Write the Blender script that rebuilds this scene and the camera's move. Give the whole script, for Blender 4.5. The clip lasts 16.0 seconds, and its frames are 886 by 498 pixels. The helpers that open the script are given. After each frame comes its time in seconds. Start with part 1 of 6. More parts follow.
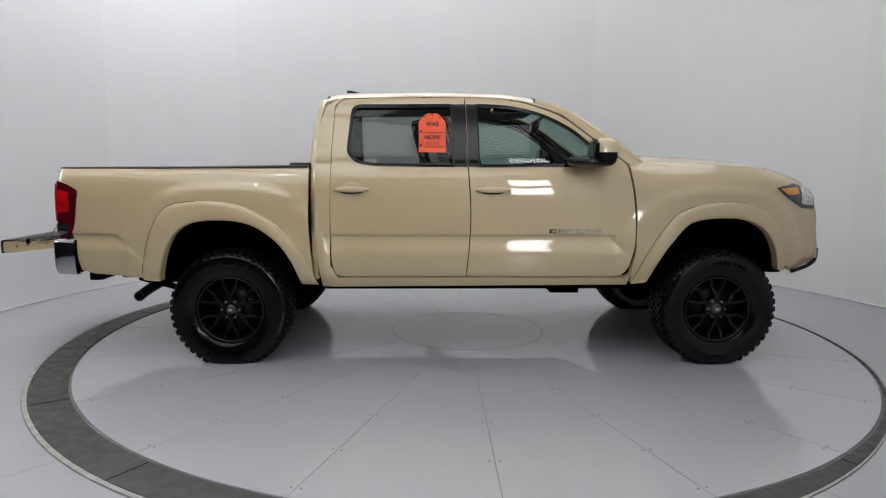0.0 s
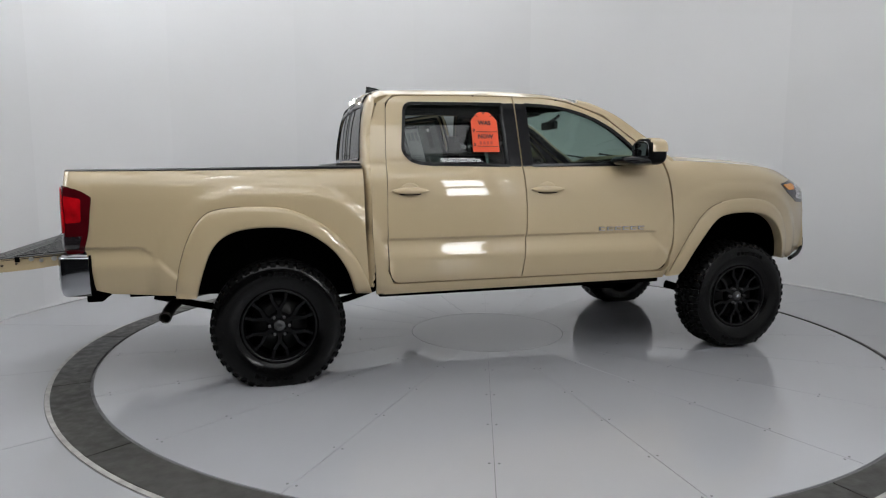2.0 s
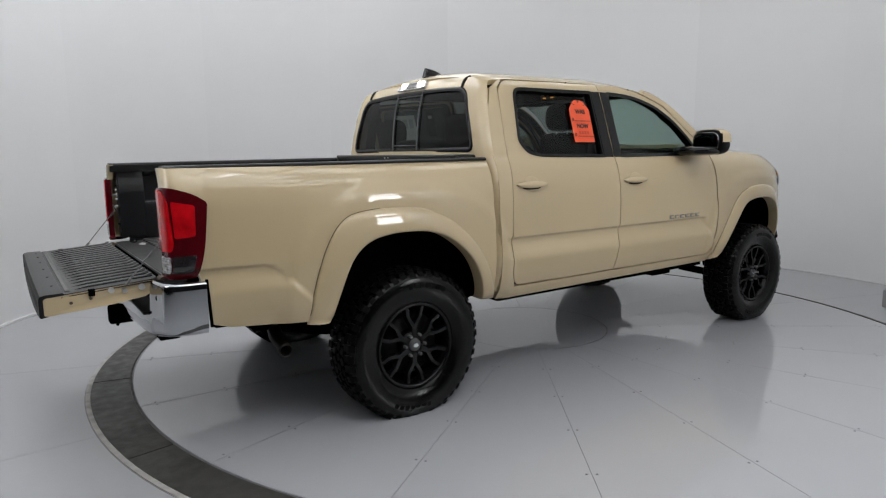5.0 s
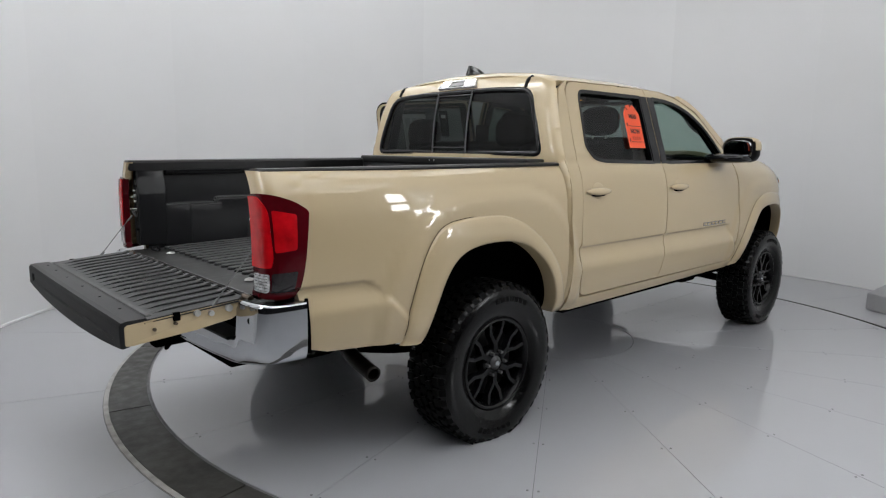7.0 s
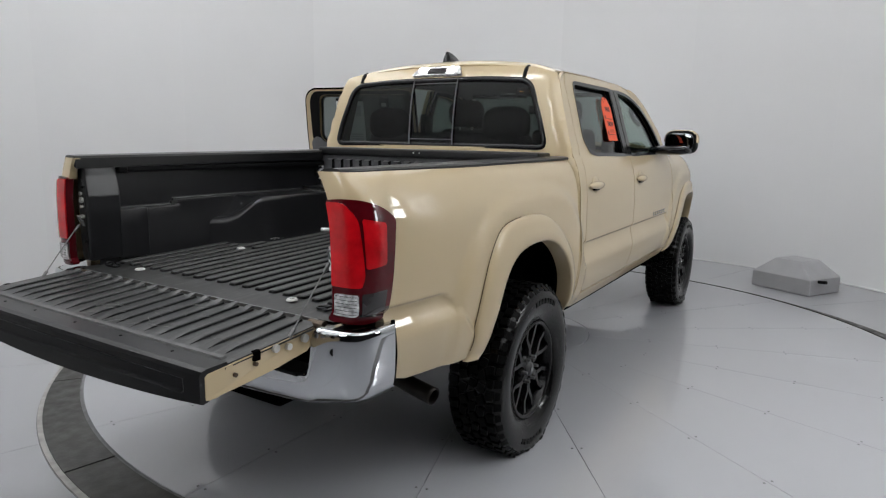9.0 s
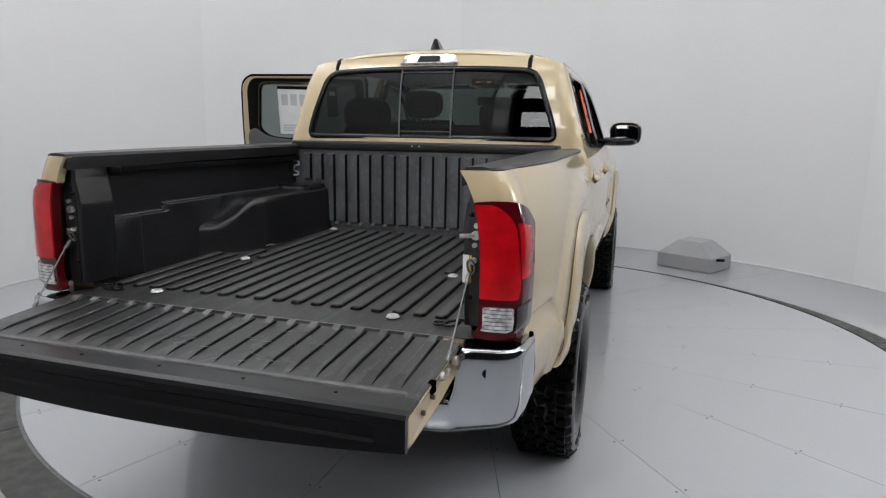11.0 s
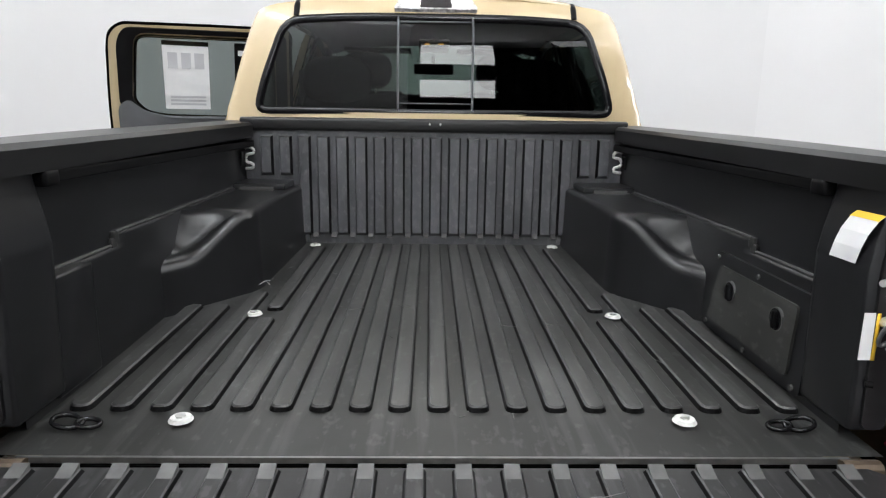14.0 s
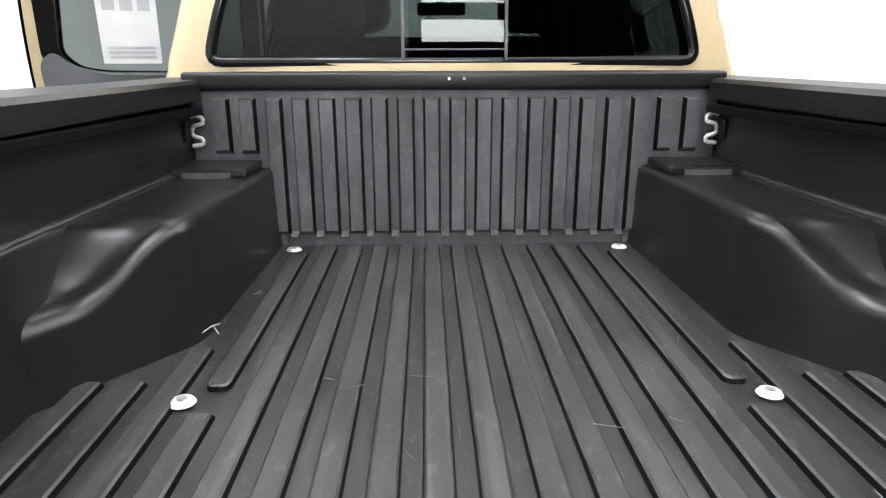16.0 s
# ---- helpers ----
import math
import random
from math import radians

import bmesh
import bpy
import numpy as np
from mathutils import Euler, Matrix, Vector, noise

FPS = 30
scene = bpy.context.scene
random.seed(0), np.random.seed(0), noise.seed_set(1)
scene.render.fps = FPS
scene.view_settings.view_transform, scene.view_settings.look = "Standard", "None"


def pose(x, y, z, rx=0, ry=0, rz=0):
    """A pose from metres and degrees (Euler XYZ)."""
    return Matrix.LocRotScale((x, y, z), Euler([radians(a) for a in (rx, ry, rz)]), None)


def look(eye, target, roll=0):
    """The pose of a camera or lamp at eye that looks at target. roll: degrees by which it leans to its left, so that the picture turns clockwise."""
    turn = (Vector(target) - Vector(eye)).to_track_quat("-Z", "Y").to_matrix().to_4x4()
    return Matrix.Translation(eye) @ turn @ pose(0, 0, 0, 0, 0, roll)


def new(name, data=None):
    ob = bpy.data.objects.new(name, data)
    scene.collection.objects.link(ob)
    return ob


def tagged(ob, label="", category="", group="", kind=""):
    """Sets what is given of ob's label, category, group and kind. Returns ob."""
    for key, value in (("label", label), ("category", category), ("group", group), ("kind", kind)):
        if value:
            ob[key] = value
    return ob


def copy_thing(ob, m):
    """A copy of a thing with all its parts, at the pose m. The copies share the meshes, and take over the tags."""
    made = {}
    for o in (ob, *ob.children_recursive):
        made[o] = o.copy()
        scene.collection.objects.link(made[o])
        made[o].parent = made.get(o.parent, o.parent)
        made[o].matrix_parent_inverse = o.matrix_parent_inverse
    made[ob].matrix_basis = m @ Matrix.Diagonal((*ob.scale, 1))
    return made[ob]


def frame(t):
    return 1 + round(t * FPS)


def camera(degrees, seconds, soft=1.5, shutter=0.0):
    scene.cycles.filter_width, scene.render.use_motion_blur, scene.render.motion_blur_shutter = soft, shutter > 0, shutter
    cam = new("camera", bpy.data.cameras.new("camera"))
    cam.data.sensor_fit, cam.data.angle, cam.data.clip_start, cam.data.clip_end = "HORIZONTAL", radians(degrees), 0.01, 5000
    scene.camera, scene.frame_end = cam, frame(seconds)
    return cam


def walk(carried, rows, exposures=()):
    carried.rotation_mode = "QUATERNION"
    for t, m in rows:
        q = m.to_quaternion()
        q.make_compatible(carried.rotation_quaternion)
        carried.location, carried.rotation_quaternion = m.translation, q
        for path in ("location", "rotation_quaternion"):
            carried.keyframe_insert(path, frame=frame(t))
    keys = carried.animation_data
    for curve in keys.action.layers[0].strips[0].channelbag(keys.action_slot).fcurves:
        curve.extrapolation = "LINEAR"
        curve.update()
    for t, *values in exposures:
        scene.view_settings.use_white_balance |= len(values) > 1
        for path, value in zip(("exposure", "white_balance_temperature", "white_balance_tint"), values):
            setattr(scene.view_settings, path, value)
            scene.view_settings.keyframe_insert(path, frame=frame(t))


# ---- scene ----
cam = camera(70.0, 16.0, soft=1.2)
PATH = [
    (0, (-0.32, -5.008, 1.343), (-0.273, -3.026, 1.086), 0.5),
    (0.5, (-0.688, -4.962, 1.329), (-0.554, -2.982, 1.079), 0.4),
    (1, (-1.023, -4.893, 1.301), (-0.763, -2.923, 1.068), 0.2),
    (1.5, (-1.338, -4.807, 1.291), (-0.945, -2.859, 1.065), 0.2),
    (2, (-1.654, -4.704, 1.326), (-1.13, -2.79, 1.076), 0.1),
    (2.5, (-1.991, -4.564, 1.356), (-1.33, -2.695, 1.086), 0.3),
    (3, (-2.292, -4.432, 1.337), (-1.503, -2.614, 1.07), 0.0),
    (3.5, (-2.607, -4.245, 1.339), (-1.73, -2.468, 1.068), -0.1),
    (6, (-3.581, -3.139, 1.381), (-2.296, -1.635, 1.085), 0.5),
    (6.5, (-3.676, -3.002, 1.389), (-2.351, -1.533, 1.095), 1.1),
    (7, (-3.804, -2.836, 1.385), (-2.452, -1.394, 1.086), 1.0),
    (7.5, (-3.913, -2.566, 1.38), (-2.487, -1.194, 1.086), 0.9),
    (8, (-3.993, -2.3, 1.4), (-2.482, -1.027, 1.087), 0.9),
    (8.5, (-4.077, -2.101, 1.404), (-2.469, -0.956, 1.079), 1.0),
    (9, (-4.175, -1.983, 1.401), (-2.494, -0.95, 1.071), 1.2),
    (11.5, (-4.369, -0.881, 1.393), (-2.457, -0.413, 1.039), 0.8),
    (12, (-4.352, -0.658, 1.384), (-2.417, -0.301, 1.025), 0.6),
    (12.5, (-4.199, -0.39, 1.374), (-2.246, -0.158, 1.011), 0.7),
    (13, (-4.014, -0.151, 1.377), (-2.047, -0.066, 1.024), 0.4),
    (13.5, (-3.815, -0.032, 1.361), (-1.848, -0.071, 1.0), 0.6),
    (14, (-3.647, 0.018, 1.368), (-1.689, -0.026, 0.963), 0.8),
    (14.5, (-3.457, 0.065, 1.356), (-1.502, 0.034, 0.939), 0.5),
    (15, (-3.262, 0.108, 1.367), (-1.307, 0.058, 0.947), -0.0),
    (15.5, (-3.102, 0.094, 1.368), (-1.144, 0.055, 0.958), -0.1),
    (16, (-2.978, 0.08, 1.366), (-1.054, 0.033, 0.822), -0.2),
]
walk(cam, [(t, look(eye, target, roll)) for t, eye, target, roll in PATH],
     exposures=[(0,-.08),(3.5,-.12),(6,.0),(9,.05),(11.5,.18),(12.5,.24),(13,.31),(13.5,.48),(14.5,.95),(15.5,1.16),(16,1.4)])

# ---- world and light ----
world = bpy.data.worlds.new("world")
scene.world = world
world.use_nodes = True
world.node_tree.nodes["Background"].inputs[0].default_value = (0.05, 0.05, 0.055, 1)
world.node_tree.nodes["Background"].inputs[1].default_value = 0.3
LAMP = 19.0          # radiance of the softbox panels
LAMP_REAR = 9.0     # radiance of the bank behind the truck
CEIL_LAMP = 2.85     # radiance of the added ceiling panels
scene.view_settings.exposure = 0.0


# ---- materials ----
def material(name, base, rough=0.5, metal=0.0, coat=0.0, coat_rough=0.03, vary=0.08, scale=3.0, grain=0.0,
             grain_scale=200.0, spec=0.5, rough_vary=0.0, island=0.0):
    """Principled surface with blotchy colour at a large scale and fine relief at a small one."""
    m = bpy.data.materials.new(name)
    m.use_nodes = True
    nt = m.node_tree
    b = nt.nodes["Principled BSDF"]
    b.inputs["Roughness"].default_value = rough
    b.inputs["Metallic"].default_value = metal
    b.inputs["Coat Weight"].default_value = coat
    b.inputs["Coat Roughness"].default_value = coat_rough
    b.inputs["Specular IOR Level"].default_value = spec
    co = nt.nodes.new("ShaderNodeTexCoord")
    n1 = nt.nodes.new("ShaderNodeTexNoise")
    n1.inputs["Scale"].default_value = scale
    n1.inputs["Detail"].default_value = 6
    nt.links.new(co.outputs["Object"], n1.inputs["Vector"])
    ramp = nt.nodes.new("ShaderNodeMapRange")
    ramp.inputs["From Min"].default_value = 0.3
    ramp.inputs["From Max"].default_value = 0.7
    ramp.inputs["To Min"].default_value = 1 - vary
    ramp.inputs["To Max"].default_value = 1 + vary
    nt.links.new(n1.outputs["Fac"], ramp.inputs["Value"])
    last = ramp.outputs["Result"]
    if island:
        info = nt.nodes.new("ShaderNodeObjectInfo")
        mr = nt.nodes.new("ShaderNodeMapRange")
        mr.inputs["To Min"].default_value = 1 - island
        mr.inputs["To Max"].default_value = 1 + island
        nt.links.new(info.outputs["Random"], mr.inputs["Value"])
        mu = nt.nodes.new("ShaderNodeMath")
        mu.operation = "MULTIPLY"
        nt.links.new(last, mu.inputs[0])
        nt.links.new(mr.outputs["Result"], mu.inputs[1])
        last = mu.outputs["Value"]
    mix = nt.nodes.new("ShaderNodeVectorMath")
    mix.operation = "SCALE"
    mix.inputs[0].default_value = base
    nt.links.new(last, mix.inputs["Scale"])
    nt.links.new(mix.outputs["Vector"], b.inputs["Base Color"])
    if rough_vary:
        rr = nt.nodes.new("ShaderNodeMapRange")
        rr.inputs["From Min"].default_value = 0.3
        rr.inputs["From Max"].default_value = 0.7
        rr.inputs["To Min"].default_value = max(0.02, rough - rough_vary)
        rr.inputs["To Max"].default_value = rough + rough_vary
        n3 = nt.nodes.new("ShaderNodeTexNoise")
        n3.inputs["Scale"].default_value = scale * 4
        n3.inputs["Detail"].default_value = 8
        nt.links.new(co.outputs["Object"], n3.inputs["Vector"])
        nt.links.new(n3.outputs["Fac"], rr.inputs["Value"])
        nt.links.new(rr.outputs["Result"], b.inputs["Roughness"])
    if grain:
        n2 = nt.nodes.new("ShaderNodeTexNoise")
        n2.inputs["Scale"].default_value = grain_scale
        n2.inputs["Detail"].default_value = 3
        bump = nt.nodes.new("ShaderNodeBump")
        bump.inputs["Strength"].default_value = grain
        bump.inputs["Distance"].default_value = 0.002
        nt.links.new(co.outputs["Object"], n2.inputs["Vector"])
        nt.links.new(n2.outputs["Fac"], bump.inputs["Height"])
        nt.links.new(bump.outputs["Normal"], b.inputs["Normal"])
    return m


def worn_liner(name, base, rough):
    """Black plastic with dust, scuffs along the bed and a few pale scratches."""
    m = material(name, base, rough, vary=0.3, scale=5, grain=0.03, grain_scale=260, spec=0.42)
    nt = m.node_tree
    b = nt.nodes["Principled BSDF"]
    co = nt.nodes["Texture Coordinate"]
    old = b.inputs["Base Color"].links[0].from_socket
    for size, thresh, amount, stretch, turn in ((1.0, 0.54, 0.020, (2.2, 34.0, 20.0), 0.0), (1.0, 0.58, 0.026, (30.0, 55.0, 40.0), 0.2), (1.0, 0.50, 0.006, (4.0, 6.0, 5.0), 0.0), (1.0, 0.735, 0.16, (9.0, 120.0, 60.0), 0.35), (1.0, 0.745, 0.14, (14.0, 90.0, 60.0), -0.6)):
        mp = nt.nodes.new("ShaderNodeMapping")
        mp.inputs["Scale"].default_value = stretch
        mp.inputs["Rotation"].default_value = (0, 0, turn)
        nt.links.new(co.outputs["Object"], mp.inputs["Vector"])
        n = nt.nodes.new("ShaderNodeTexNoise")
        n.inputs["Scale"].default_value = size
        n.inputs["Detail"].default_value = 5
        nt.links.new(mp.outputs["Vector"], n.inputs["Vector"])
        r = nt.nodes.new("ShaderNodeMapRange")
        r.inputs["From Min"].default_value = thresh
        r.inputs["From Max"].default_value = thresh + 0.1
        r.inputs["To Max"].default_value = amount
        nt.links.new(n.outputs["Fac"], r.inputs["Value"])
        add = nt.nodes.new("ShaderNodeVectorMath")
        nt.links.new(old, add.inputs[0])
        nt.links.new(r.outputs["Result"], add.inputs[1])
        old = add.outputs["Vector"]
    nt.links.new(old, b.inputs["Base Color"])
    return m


def glass(name, tint, gloss_rough=0.0, base=0.05):
    """Thin pane: tinted see-through with a mirror-like reflection that grows at grazing angles."""
    m = bpy.data.materials.new(name)
    m.use_nodes = True
    nt = m.node_tree
    nt.nodes.remove(nt.nodes["Principled BSDF"])
    out = nt.nodes["Material Output"]
    tr = nt.nodes.new("ShaderNodeBsdfTransparent")
    tr.inputs["Color"].default_value = (*tint, 1)
    gl = nt.nodes.new("ShaderNodeBsdfGlossy")
    gl.inputs["Roughness"].default_value = gloss_rough
    lw = nt.nodes.new("ShaderNodeLayerWeight")
    lw.inputs["Blend"].default_value = 0.5
    pw = nt.nodes.new("ShaderNodeMath")
    pw.operation = "POWER"
    pw.inputs[1].default_value = 5.0
    fr = nt.nodes.new("ShaderNodeMath")
    fr.operation = "MULTIPLY_ADD"
    fr.inputs[1].default_value = 0.93
    fr.inputs[2].default_value = base
    nt.links.new(lw.outputs["Facing"], pw.inputs[0])
    nt.links.new(pw.outputs["Value"], fr.inputs[0])
    mx = nt.nodes.new("ShaderNodeMixShader")
    nt.links.new(fr.outputs["Value"], mx.inputs["Fac"])
    nt.links.new(tr.outputs["BSDF"], mx.inputs[1])
    nt.links.new(gl.outputs["BSDF"], mx.inputs[2])
    nt.links.new(mx.outputs["Shader"], out.inputs["Surface"])
    return m


def emitter(name, colour, strength):
    m = bpy.data.materials.new(name)
    m.use_nodes = True
    b = m.node_tree.nodes["Principled BSDF"]
    b.inputs["Base Color"].default_value = (*colour, 1)
    b.inputs["Emission Color"].default_value = (*colour, 1)
    b.inputs["Emission Strength"].default_value = strength
    return m


PAINT = material("tan_paint", (0.53, 0.417, 0.25), 0.42, coat=1.0, coat_rough=0.02, vary=0.015, scale=1.5)
BLACK = material("black_plastic", (0.0045, 0.0045, 0.005), 0.45, vary=0.12, scale=8, grain=0.05, grain_scale=500, spec=0.09)
GLOSSBLACK = material("gloss_black", (0.006, 0.006, 0.007), 0.14, vary=0.1, spec=0.3)
LINER = material("bed_liner_plastic", (0.0115, 0.0117, 0.0130), 0.30, vary=0.2, scale=6, spec=0.45)
# base colour lifted above the other liners to stand in for the wall's sheen
LINERFRONT = worn_liner("bed_front_plastic_painted_sheen", (0.0700, 0.0705, 0.0760), 0.34)
LATCHM = material("dark_painted_latch_steel", (0.016, 0.016, 0.017), 0.34, vary=0.4, scale=25, spec=0.5)
CAPM = material("sheeny_cap_plastic", (0.0085, 0.0085, 0.009), 0.36, vary=0.2, scale=9, grain=0.04, grain_scale=420, spec=0.34)
WHEELHOUSEM = material("glossy_wheel_house_plastic", (0.0095, 0.0096, 0.0106), 0.30, vary=0.2, scale=6, spec=0.42)
# darker liner colour that paints the shade on rib flanks
LINERSHADE = material("shaded_flank_plastic", (0.0035, 0.0035, 0.0038), 0.42, vary=0.2, scale=8, spec=0.16)
LINERF = worn_liner("dusty_bed_floor_plastic", (0.0190, 0.0192, 0.0184), 0.42)
LINERGATE = worn_liner("tailgate_liner_plastic", (0.0125, 0.0125, 0.0128), 0.40)
LINERW = worn_liner("worn_bed_liner_plastic", (0.0310, 0.0312, 0.0300), 0.38)
RUBBER = material("tyre_rubber", (0.0026, 0.0026, 0.0026), 0.5, vary=0.3, scale=14, grain=0.1, grain_scale=300, spec=0.07)
SIDEWALL = material("dressed_tyre_sidewall", (0.002, 0.002, 0.002), 0.2, vary=0.3, scale=14, spec=0.24, rough_vary=0.08)
RIM = material("satin_black_alloy", (0.003, 0.003, 0.0035), 0.26, vary=0.15, scale=10, spec=0.25)
DARK = material("underbody_black", (0.0015, 0.0015, 0.0015), 0.95, vary=0.3, scale=6, spec=0.0)
STEEL = material("rusty_steel", (0.10, 0.075, 0.055), 0.5, metal=0.7, vary=0.4, scale=12)
CHROME = material("chrome", (0.47, 0.48, 0.50), 0.06, metal=1.0, vary=0.03)
ZINC = material("zinc_plated_metal", (0.60, 0.60, 0.58), 0.35, metal=0.8, vary=0.15, scale=30)
WASHER = material("pale_worn_washer", (0.62, 0.62, 0.60), 0.5, vary=0.2, scale=60)
RED = material("red_lens", (0.46, 0.003, 0.007), 0.2, coat=0.5, vary=0.35, scale=14, grain=0.25, grain_scale=70, spec=0.25)
DARKRED = material("dark_red_lens", (0.07, 0.002, 0.005), 0.08, spec=0.2, coat=0.4, vary=0.2, scale=9)
CLEAR = material("clear_reflector_lens", (0.56, 0.56, 0.57), 0.12, metal=0.2, coat=0.6, vary=0.55, scale=60, grain=0.6, grain_scale=120)
SMOKE = material("smoked_lens", (0.022, 0.018, 0.020), 0.1, coat=0.5, vary=0.2, scale=20)
AMBER = material("amber_lens", (0.75, 0.27, 0.03), 0.15, coat=1.0, vary=0.15, scale=20)
CLOTH = material("dark_seat_cloth", (0.006, 0.006, 0.0065), 0.85, vary=0.2, scale=20, spec=0.1)
TRIMGREY = material("grey_door_trim", (0.105, 0.108, 0.115), 0.7, vary=0.12, scale=8, grain=0.3)
ORANGE = material("orange_card", (0.92, 0.105, 0.03), 0.55, vary=0.04, scale=10)
INK = material("black_ink", (0.02, 0.01, 0.01), 0.6, vary=0.1)
PAPER = material("white_paper", (0.75, 0.75, 0.75), 0.5, vary=0.05, scale=12)
GREYINK = material("pale_grey_print", (0.50, 0.50, 0.52), 0.6, vary=0.1)
YELLOW = material("yellow_label", (0.80, 0.50, 0.03), 0.5, vary=0.1)
FLOORIN = material("turntable_grey_epoxy", (0.395, 0.402, 0.422), 0.42, coat=1.0, coat_rough=0.02, vary=0.02, scale=1.3, island=0.01)
FLOOROUT = material("floor_grey_epoxy", (0.36, 0.365, 0.38), 0.42, coat=0.6, coat_rough=0.05, vary=0.03, scale=1.1)
SCREW = material("dull_grey_screw", (0.22, 0.22, 0.225), 0.5, metal=0.5, vary=0.2, scale=40)
JOINT = material("dark_joint", (0.17, 0.17, 0.175), 0.8, vary=0.2, scale=20)
RINGM = material("scuffed_dark_steel_ring", (0.039, 0.0375, 0.034), 0.5, vary=0.35, scale=4, grain=0.3, grain_scale=90, rough_vary=0.15, island=0.12)
CEMENT = material("chipped_cement_edge", (0.36, 0.35, 0.33), 0.9, vary=0.25, scale=14, grain=0.8, grain_scale=60)
WALLM = material("white_semi_gloss_wall", (0.74, 0.74, 0.745), 0.38, vary=0.012, scale=1.2, island=0.03, spec=0.35)
CEILM = material("white_ceiling_paint", (0.72, 0.72, 0.72), 0.8, vary=0.03)
BOXM = material("grey_painted_cover", (0.36, 0.36, 0.37), 0.5, vary=0.06, scale=6, grain=0.2)
GLASS_FRONT = glass("green_tinted_glass", (0.40, 0.51, 0.47), base=0.028)
GLASS_REAR = glass("privacy_glass", (0.22, 0.25, 0.24), base=0.028)
GLASS_BACK = glass("dark_privacy_glass", (0.060, 0.074, 0.068), base=0.028)
GLASS_SLIDE = glass("sliding_pane_glass", (0.110, 0.135, 0.125), base=0.028)
# paler plastic that paints the highlight along worn edges
EDGEGLINT = material("plastic_edge_highlight", (0.052, 0.052, 0.052), 0.4, vary=0.5, scale=16)
# grey for scuffed parts, and for the painted highlights at the groove feet
SCUFFGLINT = material("scuff_and_highlight_plastic", (0.075, 0.075, 0.074), 0.5, vary=0.35, scale=18, grain=0.1)
SCRATCH = material("pale_scratch", (0.16, 0.16, 0.155), 0.6, vary=0.3, scale=40)
PIPE = material("sooty_tail_pipe", (0.022, 0.018, 0.015), 0.45, metal=0.5, vary=0.3, scale=14)
CURTAIN = material("black_cloth_curtain", (0.012, 0.012, 0.013), 0.9, vary=0.2, scale=4, spec=0.1)
MIRROR = material("mirror_glass", (0.14, 0.145, 0.15), 0.03, metal=1.0, vary=0.02)
CABLE = material("dull_steel_cable", (0.20, 0.20, 0.20), 0.4, metal=0.8, vary=0.2, scale=40)
LINING = material("dark_headliner", (0.008, 0.008, 0.009), 0.9, vary=0.15, scale=15)
GLASS_CLEAR = glass("windshield_glass", (0.70, 0.80, 0.76))
LAMPM = emitter("softbox_diffuser", (0.97, 0.985, 1.0), LAMP)
REARLAMPM = emitter("rear_softbox_diffuser", (0.97, 0.985, 1.0), LAMP_REAR)
CEILLAMPM = emitter("ceiling_fill_diffuser", (0.97, 0.985, 1.0), CEIL_LAMP)
LEDM = emitter("lit_cargo_lamp", (1.0, 0.97, 0.85), 60.0)


# ---- mesh tools ----
def finish(name, me, mat, parent=None, label="", smooth=False):
    if mat is not None:
        me.materials.append(mat)
    if smooth:
        for p in me.polygons:
            p.use_smooth = True
    ob = new(name, me)
    if parent is not None:
        ob.parent = parent
    if label:
        tagged(ob, label)
    return ob


def part(name, bm, mat, parent=None, label="", smooth=False, bevel=0.0, segs=2):
    """Links a bmesh as one mesh object under a thing or a part."""
    if bevel:
        bmesh.ops.bevel(bm, geom=list(bm.edges), offset=bevel, segments=segs, affect="EDGES", profile=0.6)
    bmesh.ops.recalc_face_normals(bm, faces=bm.faces)
    me = bpy.data.meshes.new(name)
    bm.to_mesh(me)
    bm.free()
    return finish(name, me, mat, parent, label, smooth)


def from_lists(name, verts, faces, mat, parent=None, label="", smooth=False):
    me = bpy.data.meshes.new(name)
    me.from_pydata([tuple(v) for v in verts], [], faces)
    me.update()
    return finish(name, me, mat, parent, label, smooth)


def thing(name, label, category, at=(0, 0, 0), group="", kind=""):
    ob = new(name)
    ob.location = at
    ob.empty_display_size = 0.2
    return tagged(ob, label, category, group, kind)


def box(bm, c, size, m=None):
    mat = Matrix.Translation(c) @ Matrix.Diagonal((*size, 1))
    if m is not None:
        mat = m @ mat
    return bmesh.ops.create_cube(bm, size=1.0, matrix=mat)["verts"]


def box_part(name, c, size, mat, parent=None, label="", bevel=0.006, m=None, smooth=True):
    bm = bmesh.new()
    box(bm, c, size, m)
    return part(name, bm, mat, parent, label, bevel=bevel, smooth=smooth)


def rod(bm, a, b, r, segs=12, r2=None):
    a, b = Vector(a), Vector(b)
    d = b - a
    m = Matrix.Translation((a + b) / 2) @ d.to_track_quat("Z", "Y").to_matrix().to_4x4()
    bmesh.ops.create_cone(bm, cap_ends=True, segments=segs, radius1=r, radius2=r if r2 is None else r2, depth=d.length, matrix=m)


